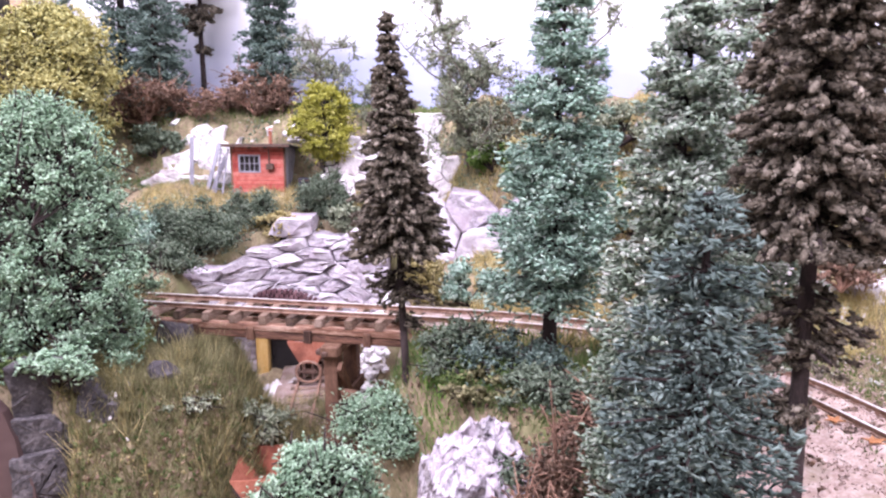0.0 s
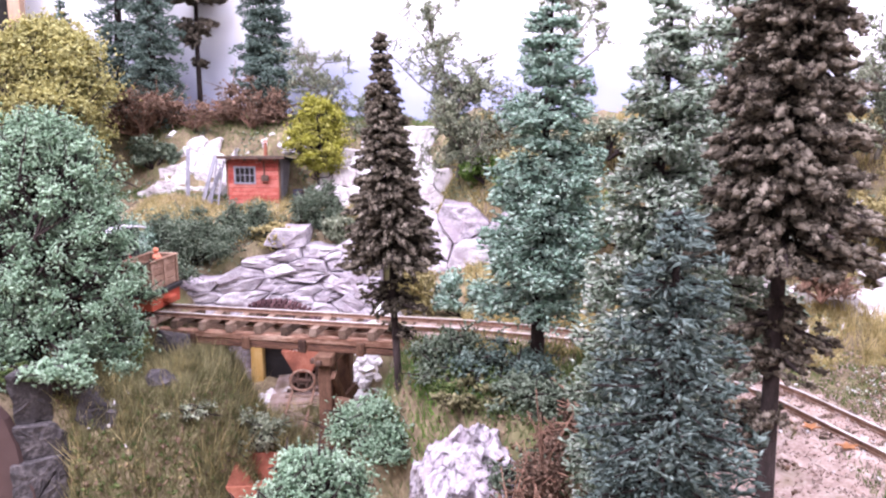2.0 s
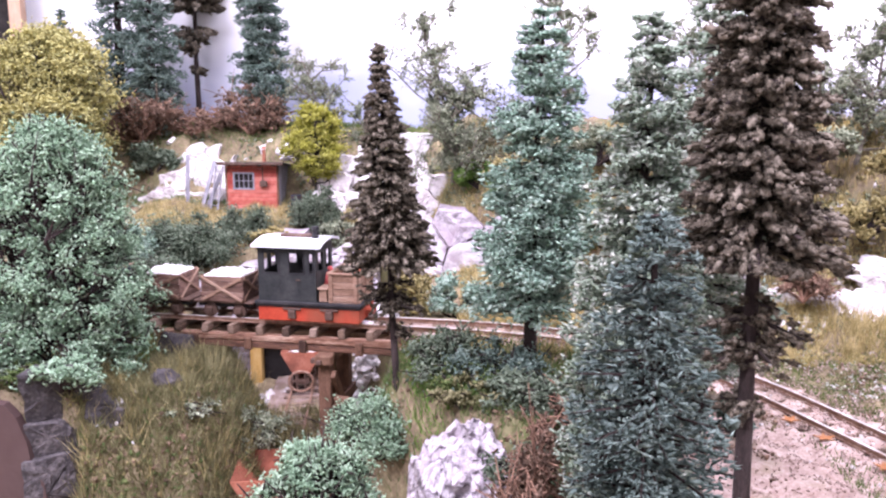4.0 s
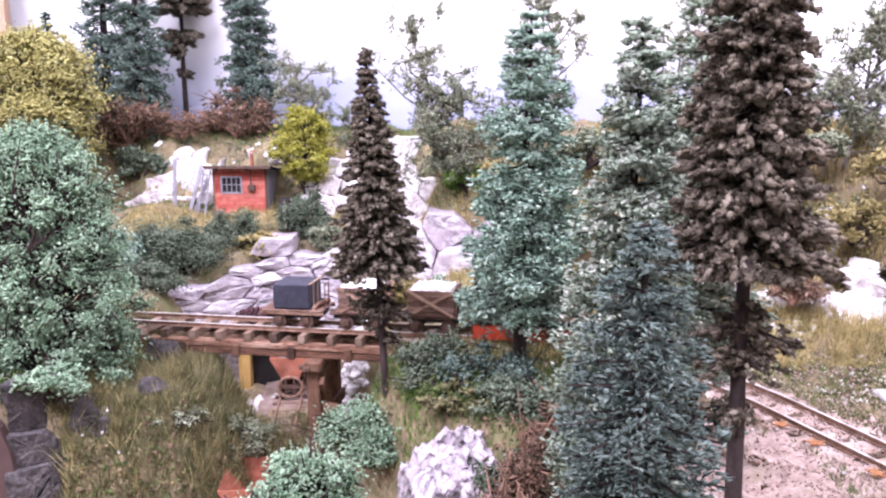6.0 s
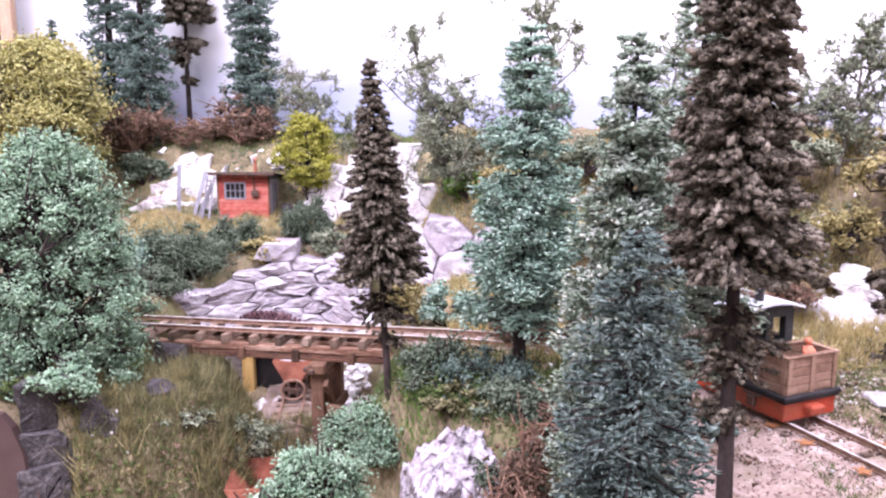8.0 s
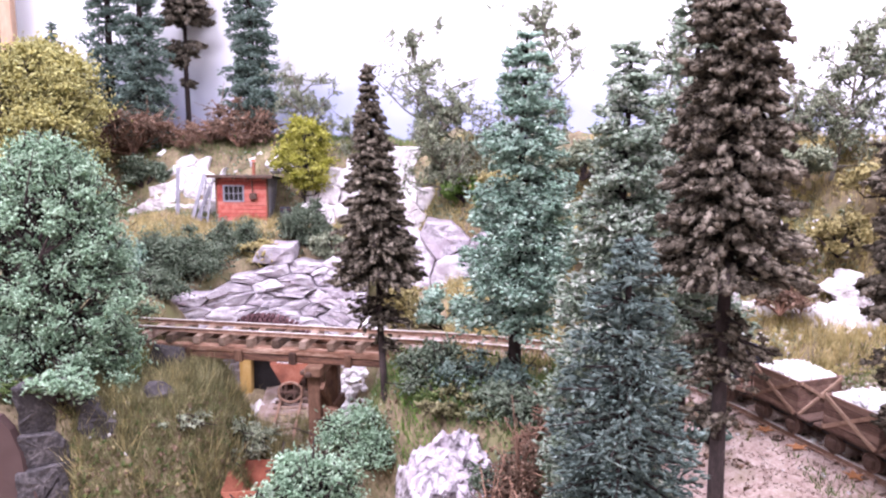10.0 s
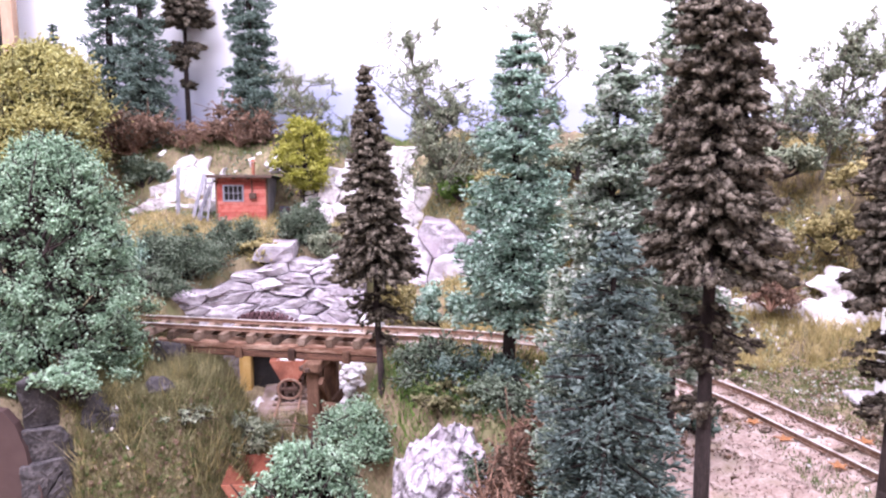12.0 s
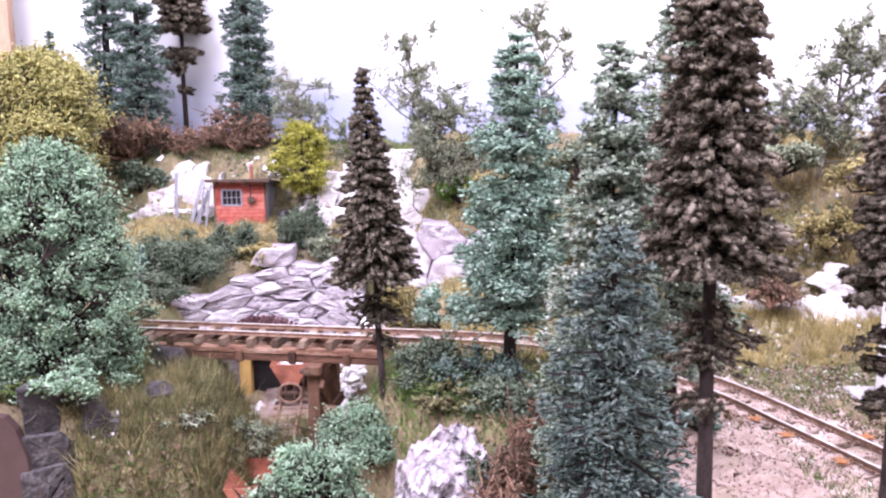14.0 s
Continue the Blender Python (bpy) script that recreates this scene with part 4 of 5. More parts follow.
def grass(name, label, x0, x1, y0, y1, count, mat_, h=0.6, where=None, wide=0.035, clump=0.0):
    x, y = rng.uniform(x0, x1, count), rng.uniform(y0, y1, count)
    if clump:
        keep = waves(x * 1.4, y * 1.4) + rng.normal(size=count) * 0.2 > clump
        x, y = x[keep], y[keep]
    z = np.concatenate([land(x[i:i + 4000], y[i:i + 4000]) for i in range(0, len(x), 4000)])
    if where is not None:
        k = where(x, y, z)
        x, y, z = x[k], y[k], z[k]
    n = len(x)
    a = rng.uniform(0, 6.28, n)
    hh = h * rng.uniform(0.5, 1.3, n)
    lean_ = rng.normal(size=(n, 2)) * 0.35 * hh[:, None]
    b = np.stack([x, y, z - 0.06], 1)
    w = np.stack([np.cos(a), np.sin(a), 0 * a], 1) * wide
    t = b + np.stack([lean_[:, 0], lean_[:, 1], hh], 1)
    V = np.stack([b - w, b + w, t], 1).reshape(-1, 3)
    F = np.arange(3 * n).reshape(-1, 3)
    return tagged(soup(name, V, F, mat_), label, "grass", kind="stuff")


# ---- trees and bushes, far to near ----
spruce(-32.6, 77, 9, 33, 3.7, F_spruced, "tall dark blue-green spruce before the backdrop", clear=0.02, whorls=30, arms=13, dense=85, size=0.1, needle=3.0, droop=0.5, ragged=0.5)
spruce(-28.2, 73.5, 9, 31, 3.3, F_spruced, "tall blue-green spruce before the backdrop", clear=0.03, whorls=28, arms=13, dense=85, size=0.1, needle=3.0, droop=0.5, ragged=0.5)
spruce(-18.6, 75.5, 9.5, 32, 2.9, F_spruced, "slim dark green spruce before the backdrop", clear=0.08, whorls=32, arms=13, dense=85, size=0.1, needle=3.0, droop=0.5, ragged=0.5, full=0.5)
dead_spruce(-25.9, 79, 8.5, 34, 2.6, "thin tall brown spruce with a bare trunk", clear=0.5, tiers=18, arms=10, skirt=True, knob=0.4)
bush("dead_brush", -28.5, 70.8, 8.6, 4.0, 2.0, 2.6, F_brown, "tangled dead reddish-brown brush", "brush", n=12, size=0.14, per=170, airy=0.45)
bush("dead_brush", -24.5, 72.0, 8.8, 3.0, 2.0, 1.8, F_brown, "tangled dead reddish-brown brush", "brush", n=9, size=0.14, per=150, airy=0.5)
bush("dead_brush", -19.3, 73.0, 9.2, 3.4, 2.0, 2.8, F_brown, "mound of dead brown brush under a spruce", "brush", n=12, size=0.14, per=190, airy=0.35)
leafy_tree(-34.0, 66, 2, 18.3, 7.5, 5, F_yellow, "broad tree with yellow-olive foliage", crown=0.85, n=80, per=450, size=0.13, airy=0.25, clump=0.24)
bush("bush", -27.2, 70.0, 4.6, 2.2, 1.5, 2.0, F_green, "low dark green bush at the rock's edge", size=0.15)
airy_tree(-13.0, 73, 8.6, 15.2, 3.4, F_olive, "sparse grey-olive tree with thin branches", limbs=16, leaves=9)
airy_tree(-8.3, 72, 7, 12.3, 1.9, F_olive, "small sparse grey-green sapling", limbs=9, trunk_r=0.1)
leafy_tree(-12.2, 67.0, 3.3, 11.9, 3.2, 2.4, F_lime, "small tree with bright lime-yellow foliage", crown=0.72, n=34, per=1100, size=0.105, airy=0.1, trunk_r=0.14, clump=0.25)
bush("bush", -20.2, 58.6, -1.2, 3.6, 2.0, 2.7, F_green, "dense dark green bush above the rock wall", n=15, size=0.09, airy=0.4)
bush("bush", -17.0, 62.0, 0.4, 2.2, 1.4, 2.2, F_green, "dull green bush before the red shed", n=12, size=0.09, airy=0.4)
bush("bush", -11.4, 63.0, 1.4, 2.2, 1.5, 2.7, F_green, "grey-green bush beside the red shed", n=13, size=0.09, airy=0.45)
bush("bush", -24.5, 56.0, -1.6, 3.2, 2.0, 3.6, F_spruce, "blue-green bush at the foot of the hill", n=14, size=0.1, airy=0.4)
airy_tree(-0.2, 59, 6.3, 18.8, 3.4, F_olive, "airy grey-olive tree leaning over the rocks", limbs=17, leaves=9, lean=(-2.0, 0))
airy_tree(-0.6, 57.8, 6.0, 13.0, 3.2, F_olive, "dense grey-olive thicket on the ridge", limbs=24, twigs=8, leaves=11, start=0.05)
airy_tree(6.6, 57, 6, 21.5, 3.3, F_olive, "tall airy tree with small pale leaves", limbs=20, leaves=10, start=0.25)
airy_tree(13.2, 51, 6, 20.0, 2.8, F_olive, "tall airy tree with small pale leaves", limbs=17, leaves=8, start=0.3)
airy_tree(22.6, 46.5, 8.2, 17.3, 3.3, F_olive, "grey-green bushy tree on the ridge", limbs=22, twigs=7, leaves=11, start=0.08)
airy_tree(18.6, 47, 8.2, 13.6, 2.6, F_olive, "low bare-branched grey-green tree on the ridge", limbs=13, leaves=6, start=0.08)
bush("bush", 1.4, 57.2, 2.6, 1.7, 1.2, 1.6, F_grassg, "bright green low bush on the slope", n=8, size=0.115)
bush("bush", 3.4, 55.0, 5.0, 1.4, 1.2, 2.0, F_grassg, "bright green low bush on the slope", n=8, size=0.115)
bush("bush", -3.0, 42.8 + 4, -1.0, 1.9, 1.4, 2.3, F_dried, "ochre dry bush behind the track", n=9, size=0.095)
bush("bush", -0.2, 46.5, -0.9, 1.8, 1.2, 1.7, F_spruce, "blue-green low bush behind the track", n=8, size=0.14)

dead_spruce(-3.0, 36.8, -2.4, 13.9, 2.15, "knobbly brown spruce with a bare trunk beside the bridge", clear=0.42, tiers=25, arms=18, lean=(-0.8, 0.3), knob=0.19)
dead_spruce(8.2, 23.0, -2.0, 20.5, 2.15, "tall brown spruce with knobbly drooping tiers", clear=0.43, tiers=28, arms=19, lean=(-0.75, -0.7), knob=0.21)
dead_spruce(22.2, 37.0, -1.2, 19, 2.2, "tall brown spruce at the foot of the slope", clear=0.5, tiers=26, arms=16, knob=0.24)
dead_spruce(14.5, 24.0, -1.4, 15, 1.75, "brown spruce with a shaggy skirt beside the track", clear=0.47, tiers=24, arms=16, knob=0.22)

spruce(3.0, 35.2, -1.4, 15.5, 2.75, F_spruce, "tall frosted blue-green spruce beside the track", clear=0.24, whorls=36, arms=11, dense=115, size=0.082, lean=(0.3, 0), ragged=0.5, full=0.5, needle=2.8)
spruce(5.5, 26.2, -2.6, 14.3, 2.3, F_sprucel, "tall pale green spruce", clear=0.1, whorls=44, arms=15, dense=105, size=0.075, lean=(0.2, 0), ragged=0.5, full=0.5, needle=2.8)
spruce(4.0, 18.2, -8, 9.3, 3.1, F_blue, "blue-green spruce close to the layout's front edge", clear=0.1, whorls=50, arms=13, dense=110, size=0.05, ragged=0.55, full=0.62, needle=4.0, droop=0.4)
spruce(9.0, 30.0, -1.2, 17, 2.6, F_sprucel, "pale mint-green spruce behind the others", clear=0.2, whorls=34, arms=10, dense=60, size=0.1, full=0.5, needle=2.5)
leafy_tree(-19.85, 38.6, -1.4, 11.3, 5.5, 3.6, F_mint, "round mint-green broadleaf tree at the bridge end", crown=1.0, n=230, per=850, size=0.075, airy=0.5, clump=0.15, trunk_r=0.3, low=0.9)
bush("bush", -18.4, 35.2, -1.5, 1.75, 1.2, 1.35, F_mint, "mint-green bush on the bank's edge", n=10, size=0.095)
bush("bush", -10.9, 39.4, -6.5, 1.9, 1.4, 1.4, F_olive, "grey-green bush with pale tips low on the bank", n=11, size=0.08, airy=0.4)
bush("bush", -3.9, 36.6, -6.0, 2.5, 2.0, 2.2, F_mint, "mint-green bush at the ravine's edge", n=15, size=0.075, airy=0.35)
leafy_tree(-5.0, 26.4, -10.5, 0.4, 3.3, 2.3, F_mint, "mint-green tree rising from the ravine", crown=0.55, n=110, per=1150, size=0.068, airy=0.3, clump=0.17, trunk_r=0.2)
bush("bush", -0.6, 35.9, -1.6, 2.0, 1.5, 1.8, F_green, "dark green bush beneath the brown spruce", n=14, size=0.085, airy=0.35)
bush("bush", 1.6, 35.0, -1.6, 2.2, 1.6, 1.9, F_spruced, "dark blue-green bush beside the track", n=14, size=0.085, airy=0.35)
bush("bush", 2.8, 32.6, -2.0, 2.2, 1.2, 1.5, F_green, "dark green undergrowth on the rock ledge", n=11, size=0.09, airy=0.35)
bush("dead_brush", 2.9, 27.5, -5.5, 2.4, 1.6, 3.2, F_brown, "dead reddish-brown brush below the spruces", "brush", n=14, size=0.075, airy=0.5, per=500)
bush("bush", 10.6, 30.6, -1.2, 0.9, 0.8, 0.9, F_spruced, "small dark green shrub by the rails", n=7, size=0.1)
bush("dead_brush", 2.1, 21.6, -4.5, 1.5, 1.2, 3.4, F_brown, "dead reddish-brown brush close to the layout's front edge", "brush", n=10, size=0.06, airy=0.5, per=500)
bush("bush", 0.9, 28.6, -7.5, 1.6, 1.2, 1.2, F_moss, "mossy olive bush at the foot of the rocks", n=8, size=0.1)
bush("bush", 6.9, 21.2, -2.6, 1.2, 1.0, 1.9, F_blue, "blue-grey shrub at the foot of the brown spruce", n=8, size=0.08)
bush("bush", -14.4, 61.0, 0.2, 2.2, 1.3, 1.5, F_dried, "dry ochre bush before the red shed", n=8, size=0.13, airy=0.35)
bush("bush", -9.2, 61.6, 0.6, 2.0, 1.3, 1.4, F_olive, "low olive bush on the ledge", n=8, size=0.13)
bush("bush", -22.3, 57.0, -1.2, 2.2, 1.3, 1.6, F_green, "dark green bush at the ledge's edge", n=9, size=0.13)
bush("bush", 0.9, 33.4, -2.2, 2.4, 1.0, 0.9, F_grass2, "brown-green growth along the ledge's rim", n=9, size=0.11)
bush("bush", -13.2, 37.0, -6.0, 1.5, 1.0, 0.55, F_olive, "low growth with pale seed heads on the bank", n=10, size=0.07, airy=0.5)
bush("bush", -16.4, 40.6, -2.4, 0.8, 0.7, 0.5, F_grassg, "bright green tuft on top of the bank", n=7, size=0.07, airy=0.4)
bush("bush", -20.9, 54.0, -1.6, 2.4, 1.2, 1.5, F_green, "dark green bush at the cliff's foot", n=12, size=0.09, airy=0.4)
bush("bush", 17.5, 44.6, 4.0, 2.2, 1.2, 1.6, F_dried, "ochre scrub on the slope", n=8, size=0.12, airy=0.4)
bush("bush", 21.8, 43.4, 4.5, 2.0, 1.0, 1.5, F_dried, "ochre scrub on the slope", n=8, size=0.12, airy=0.4)
bush("bush", 24.0, 43.0, 8.0, 2.4, 1.2, 1.5, F_dried, "ochre scrub high on the slope", n=8, size=0.12, airy=0.4)
bush("bush", 19.5, 45.2, 8.6, 2.4, 1.2, 1.3, F_olive, "olive scrub high on the slope", n=8, size=0.12, airy=0.4)
bush("dead_brush", 18.2, 42.0, 1.5, 1.6, 0.9, 1.0, F_brown, "rusty dead brush among the white rocks", "brush", n=8, size=0.11, airy=0.4)
bush("bush", 9.5, 48.5, 3.0, 2.4, 1.3, 1.8, F_dried, "ochre scrub on the slope", n=8, size=0.12, airy=0.4)
bush("bush", 4.0, 53.0, 6.0, 2.4, 1.3, 1.8, F_dried, "ochre scrub on the slope", n=8, size=0.12, airy=0.4)
spruce(-39.0, 79, 12, 21, 1.8, F_spruced, "small far blue-green spruce at the backdrop's end", clear=0.02, whorls=20, dense=16, size=0.16)
bush("bush", -22.6, 39.5, -1.2, 2.6, 1.6, 2.2, F_green, "dark green undergrowth behind the front panel", n=10, size=0.1)
bush("bush", -21.8, 36.4, -1.2, 2.0, 1.2, 1.3, F_mint, "mint-green undergrowth behind the front panel", n=9, size=0.09)
bush("bush", -20.4, 35.6, -1.4, 1.5, 0.9, 0.7, F_moss, "low mossy growth along the front panel", n=10, size=0.075, airy=0.3)
bush("bush", -22.8, 35.4, -1.2, 1.7, 0.8, 0.7, F_green, "low dark growth along the front panel", n=10, size=0.08, airy=0.3)
bush("bush", -25.5, 38.0, -1.2, 2.6, 1.6, 2.4, F_green, "dark green undergrowth behind the front panel", n=9, size=0.1)
bush("bush", 5.2, 54.5, 8.0, 2.2, 1.3, 1.3, F_olive, "olive scrub along the crest", n=8, size=0.11)
bush("bush", 9.0, 52.5, 8.0, 2.4, 1.3, 1.5, F_olive, "olive scrub along the crest", n=8, size=0.11)
bush("bush", 13.0, 50.5, 8.0, 2.2, 1.3, 1.3, F_dried, "ochre scrub along the crest", n=8, size=0.11)
bush("bush", 16.2, 48.8, 8.5, 2.2, 1.3, 1.4, F_olive, "olive scrub along the crest", n=8, size=0.11)
bush("bush", 7.4, 50.0, 4.0, 2.2, 1.2, 1.3, F_moss, "mossy green scrub on the slope", n=8, size=0.11)
bush("bush", 13.6, 46.6, 4.0, 2.0, 1.2, 1.3, F_moss, "mossy green scrub on the slope", n=8, size=0.11)
bush("bush", 12.0, 36.8, -1.2, 1.2, 1.0, 1.0, F_sprucel, "pale green shrub behind the rails", n=8, size=0.09)
bush("dead_brush", 4.6, 29.6, -2.2, 2.0, 1.3, 1.5, F_brown, "dead reddish-brown brush among the spruces", "brush", n=9, size=0.085, airy=0.35)
bush("bush", 2.6, 29.9, -3.5, 1.8, 1.2, 1.5, F_green, "dull green undergrowth on the ledge", n=9, size=0.085)
bush("bush", 0.4, 34.6, -1.8, 1.8, 1.0, 1.0, F_moss, "mossy growth beneath the bushes", n=8, size=0.095)
bush("dead_brush", 5.0, 23.5, -4.5, 1.6, 1.2, 2.2, F_brown, "dead brown brush close to the layout's front edge", "brush", n=9, size=0.08, airy=0.35)


# ---- rocks ----
def stone_mesh(sx, sy, sz, n=16, square=0.6):
    """A broken block: the hull of points on a rounded box."""
    bm = bmesh.new()
    d = rng.normal(size=(n, 3))
    d /= np.abs(d).max(1, keepdims=True) ** square * np.linalg.norm(d, axis=1, keepdims=True) ** (1 - square)
    d = np.clip(d * rng.uniform(0.82, 1.1, (n, 1)), -1.0, 1.0)
    for p in d:
        bm.verts.new((p[0] * sx, p[1] * sy, p[2] * sz))
    r = bmesh.ops.convex_hull(bm, input=bm.verts)
    bmesh.ops.delete(bm, geom=list({v for v in r["geom_interior"] + r["geom_unused"] if isinstance(v, bmesh.types.BMVert)}), context="VERTS")
    return bm


class Rocks:
    def __init__(self, name, label, material, category="rock"):
        self.o = empty(name, P(0, 0, 0), label, category)
        self.material, self.pool = material, {}

    def put(self, x, y, z, sx, sy, sz, rot=(0, 0, 0), n=16, square=0.6):
        ob = part("stone", stone_mesh(sx, sy, sz, n, square), self.material, self.o)
        ob.matrix_local = P(x, y, z, *rot)


def cell(seed, others, x0, x1, z0, z1):
    """The cell of one seed among its neighbours: a rectangle cut by the lines half way to each."""
    poly = [np.array(q, float) for q in ((x0, z0), (x1, z0), (x1, z1), (x0, z1))]
    for q in others:
        n = q - seed
        c = n @ (q + seed) / 2
        out = []
        for a, b in zip(poly, poly[1:] + poly[:1]):
            da, db = n @ a - c, n @ b - c
            if da <= 0:
                out.append(a)
            if da * db < 0:
                out.append(a + (b - a) * da / (da - db))
        poly = out
        if len(poly) < 3:
            break
    return poly


def rock_wall(name, label, material, x0, x1, z0, top, line, size, lean=0.25, jut=0.35, flat=0.5, dip=0.1, gap=0.014):
    """A cracked rock face: angular blocks that share their cracks, each with its own tilt, chipped rim and depth."""
    r = Rocks(name, label, material)
    zmax = max(top(x) for x in np.linspace(x0, x1, 30))
    su, sv = size * 1.15, size * flat
    nu, nv = int((x1 - x0) / su) + 1, int((zmax - z0) / sv) + 1
    seeds = np.array([(x0 + (i + 0.5 + 0.5 * (j % 2) + rng.uniform(-0.6, 0.6)) * su, (z0 + (j + 0.5 + rng.uniform(-0.5, 0.5)) * sv) / flat) for j in range(nv) for i in range(nu)])
    seeds[:, 1] += dip * (seeds[:, 0] - x0) / flat
    for k, sd in enumerate(seeds):
        dist = np.hypot(*(seeds - sd).T)
        near = seeds[np.argsort(dist)[1:16]]
        poly = cell(sd, near, x0 - 0.4, x1 + 0.4, (z0 - 1) / flat, (zmax + 1) / flat)
        if len(poly) < 3:
            continue
        poly = np.array(poly) * np.array([1, flat])
        cc = poly.mean(0)
        if cc[1] > top(cc[0]) + rng.uniform(-0.25, 0.25) * size or cc[1] < z0 - 0.5:
            continue
        rim = []
        for a, b in zip(poly, np.roll(poly, -1, 0)):
            m = max(1, int(np.linalg.norm(b - a) / (0.28 * size)))
            rim += [a + (b - a) * q / m + (rng.normal(size=2) * 0.035 * size if q else 0) for q in range(m)]
        rim = np.array(rim) - cc
        n = len(rim)
        if n < 3:
            continue
        far = np.linalg.norm(rim, axis=1, keepdims=True)
        depth, tilt = rng.uniform(-0.5, 0.5) * jut * size, rng.uniform(-0.22, 0.22, 2)
        slope = line(cc[0] + 0.5) - line(cc[0] - 0.5)
        bm = bmesh.new()
        rings = []
        for inset, dy, rough in ((gap, 1.2, 0.0), (gap, 0.05, 0.02), (gap + 0.04, 0.0, 0.02), (0.45, -0.01, 0.035)):
            q = rim * np.clip(1 - inset * size / np.maximum(far, 0.1), 0.3, 1) if inset < 0.4 else rim * 0.5
            yy = dy * size + (depth + tilt[0] * q[:, 0] + tilt[1] * q[:, 1] if dy < 1 else 0) + slope * q[:, 0] + rng.normal(size=n) * rough * size
            rings.append([bm.verts.new((q[i, 0], yy[i], q[i, 1])) for i in range(n)])
        for a, b in zip(rings, rings[1:]):
            for i in range(n):
                bm.faces.new((a[i], a[(i + 1) % n], b[(i + 1) % n], b[i]))
        mid = bm.verts.new((0, depth - 0.03 * size, 0))
        for i in range(n):
            bm.faces.new((rings[-1][i], rings[-1][(i + 1) % n], mid))
        bm.faces.new(rings[0][::-1])
        bmesh.ops.recalc_face_normals(bm, faces=bm.faces)
        ob = part("stone", bm, material, r.o)
        ob.matrix_local = P(cc[0], line(cc[0]) + lean * (cc[1] - z0), cc[1])
    return r


LATTICE = rng.random((64, 64))


def value_noise(x, y):
    i, j = np.floor(x).astype(int), np.floor(y).astype(int)
    u, v = x - i, y - j
    u, v = u * u * (3 - 2 * u), v * v * (3 - 2 * v)
    g = lambda a, b: LATTICE[a % 64, b % 64]
    return (g(i, j) * (1 - u) + g(i + 1, j) * u) * (1 - v) + (g(i, j + 1) * (1 - u) + g(i + 1, j + 1) * u) * v


def ridges(x, y):
    return sum((1 - np.abs(2 * value_noise(x * f, y * f + 7.3 * k) - 1)) * w for k, (f, w) in enumerate(((0.7, 0.36), (1.6, 0.28), (3.7, 0.22), (8.0, 0.14))))


def crag(name, label, material, x0, x1, z0, top, front, lean, rough=2.1, step=0.07):
    """A jagged outcrop: one steep broken face with sharp ridges and clefts, closed behind."""
    xs = np.arange(x0, x1 + 1e-6, step)
    vs = np.linspace(0, 1, 90)
    X, W = np.meshgrid(xs, vs)
    T = np.array([top(x) for x in xs])[None] + 0.5 * (ridges(X[:1] * 1.3, X[:1] * 0 + 3) - 0.5)
    Z = z0 + (T - z0) * W
    R = ridges(X * 1.3 + 0.7 * Z, Z * 0.75 - 0.4 * X) ** 1.15
    Y = front(X) + lean * (Z - z0) - rough * (R - 0.5) + 0.9 * W ** 5
    edge = np.minimum(X - x0, x1 - X)
    Y = Y + 2.0 * np.clip(1 - edge / 1.3, 0, 1) ** 2
    grid = np.stack([X, Y, Z], -1)
    back = grid[-1] + np.array([0, 2.2, -0.8])
    V = np.concatenate([grid.reshape(-1, 3), back])
    n = len(xs)
    i = (np.arange(len(vs))[:, None] * n + np.arange(n - 1)).ravel()
    F = np.concatenate([np.stack([i, i + 1, i + n + 1], 1), np.stack([i, i + n + 1, i + n], 1)])
    r = Rocks(name, label, material)
    soup("core", V, F, material, r.o)
    for k in range(95):
        i, j = int(rng.uniform(0.25, 0.97) * (len(vs) - 1)), int(rng.uniform(0.06, 0.94) * (n - 1))
        q, g = grid[i, j], rng.uniform(0.14, 0.42)
        r.put(q[0], q[1] + 0.12, q[2], g * 0.75, g * 0.8, g * rng.uniform(1.1, 2.0), (rng.uniform(-35, 5), rng.uniform(15, 60), rng.uniform(-30, 30)), 13, 0.35)


def level_top(*pairs):
    xs, zs = [q[0] for q in pairs], [q[1] for q in pairs]
    return lambda x: float(np.interp(x, xs, zs))


rock_wall("rock_cliff", "pale grey-lilac layered rock face with dark cracks", M_rock, -22.5, -6.4, -4.6, level_top((-22, -2.0), (-20, -1.4), (-16, 0.2), (-12, 0.7), (-8, 0.9), (-6, 0.4)), lambda x: cliff_line(x) - 2.4, 2.1, 0.1, 0.26, 0.36, -0.03)
rock_wall("rock_cliff", "pale lilac rock face below the bridge beside the mine", M_rock, -21, -14.8, -10.4, level_top((-21, -4.8), (-14, -4.8)), lambda x: cliff_line(x) - 2.2, 2.0, 0.2, 0.25, 0.6)
rock_wall("rock_bluff", "bluish-grey broken rock face behind the spruce", M_rock, -4.6, 6.0, -1.6, level_top((-5, 1.5), (-2, 3.4), (3, 3.0), (6, 2.2)), lambda x: cliff_line(x) - 1.0, 2.6, 0.25, 0.2, 0.9, 0.3, 0.02)
rock_wall("white_outcrop", "white angular rock outcrop beside the shed", M_rockw, -27.6, -20.4, 2.2, level_top((-27.6, 4.2), (-25.5, 5.6), (-24, 7.6), (-21.5, 7.4), (-20, 6.6)), lambda x: 67.6 + 0.12 * (x + 24), 1.25, 0.5, 0.6, 0.85, 0.2)
rock_wall("white_outcrop", "white rock outcrop under the lime tree", M_rockw, -12.0, -7.0, 2.4, level_top((-12, 6.0), (-9.5, 7.2), (-8, 8.0), (-7, 6.5)), lambda x: 65.6, 1.2, 0.5, 0.6, 1.0, 0.25)
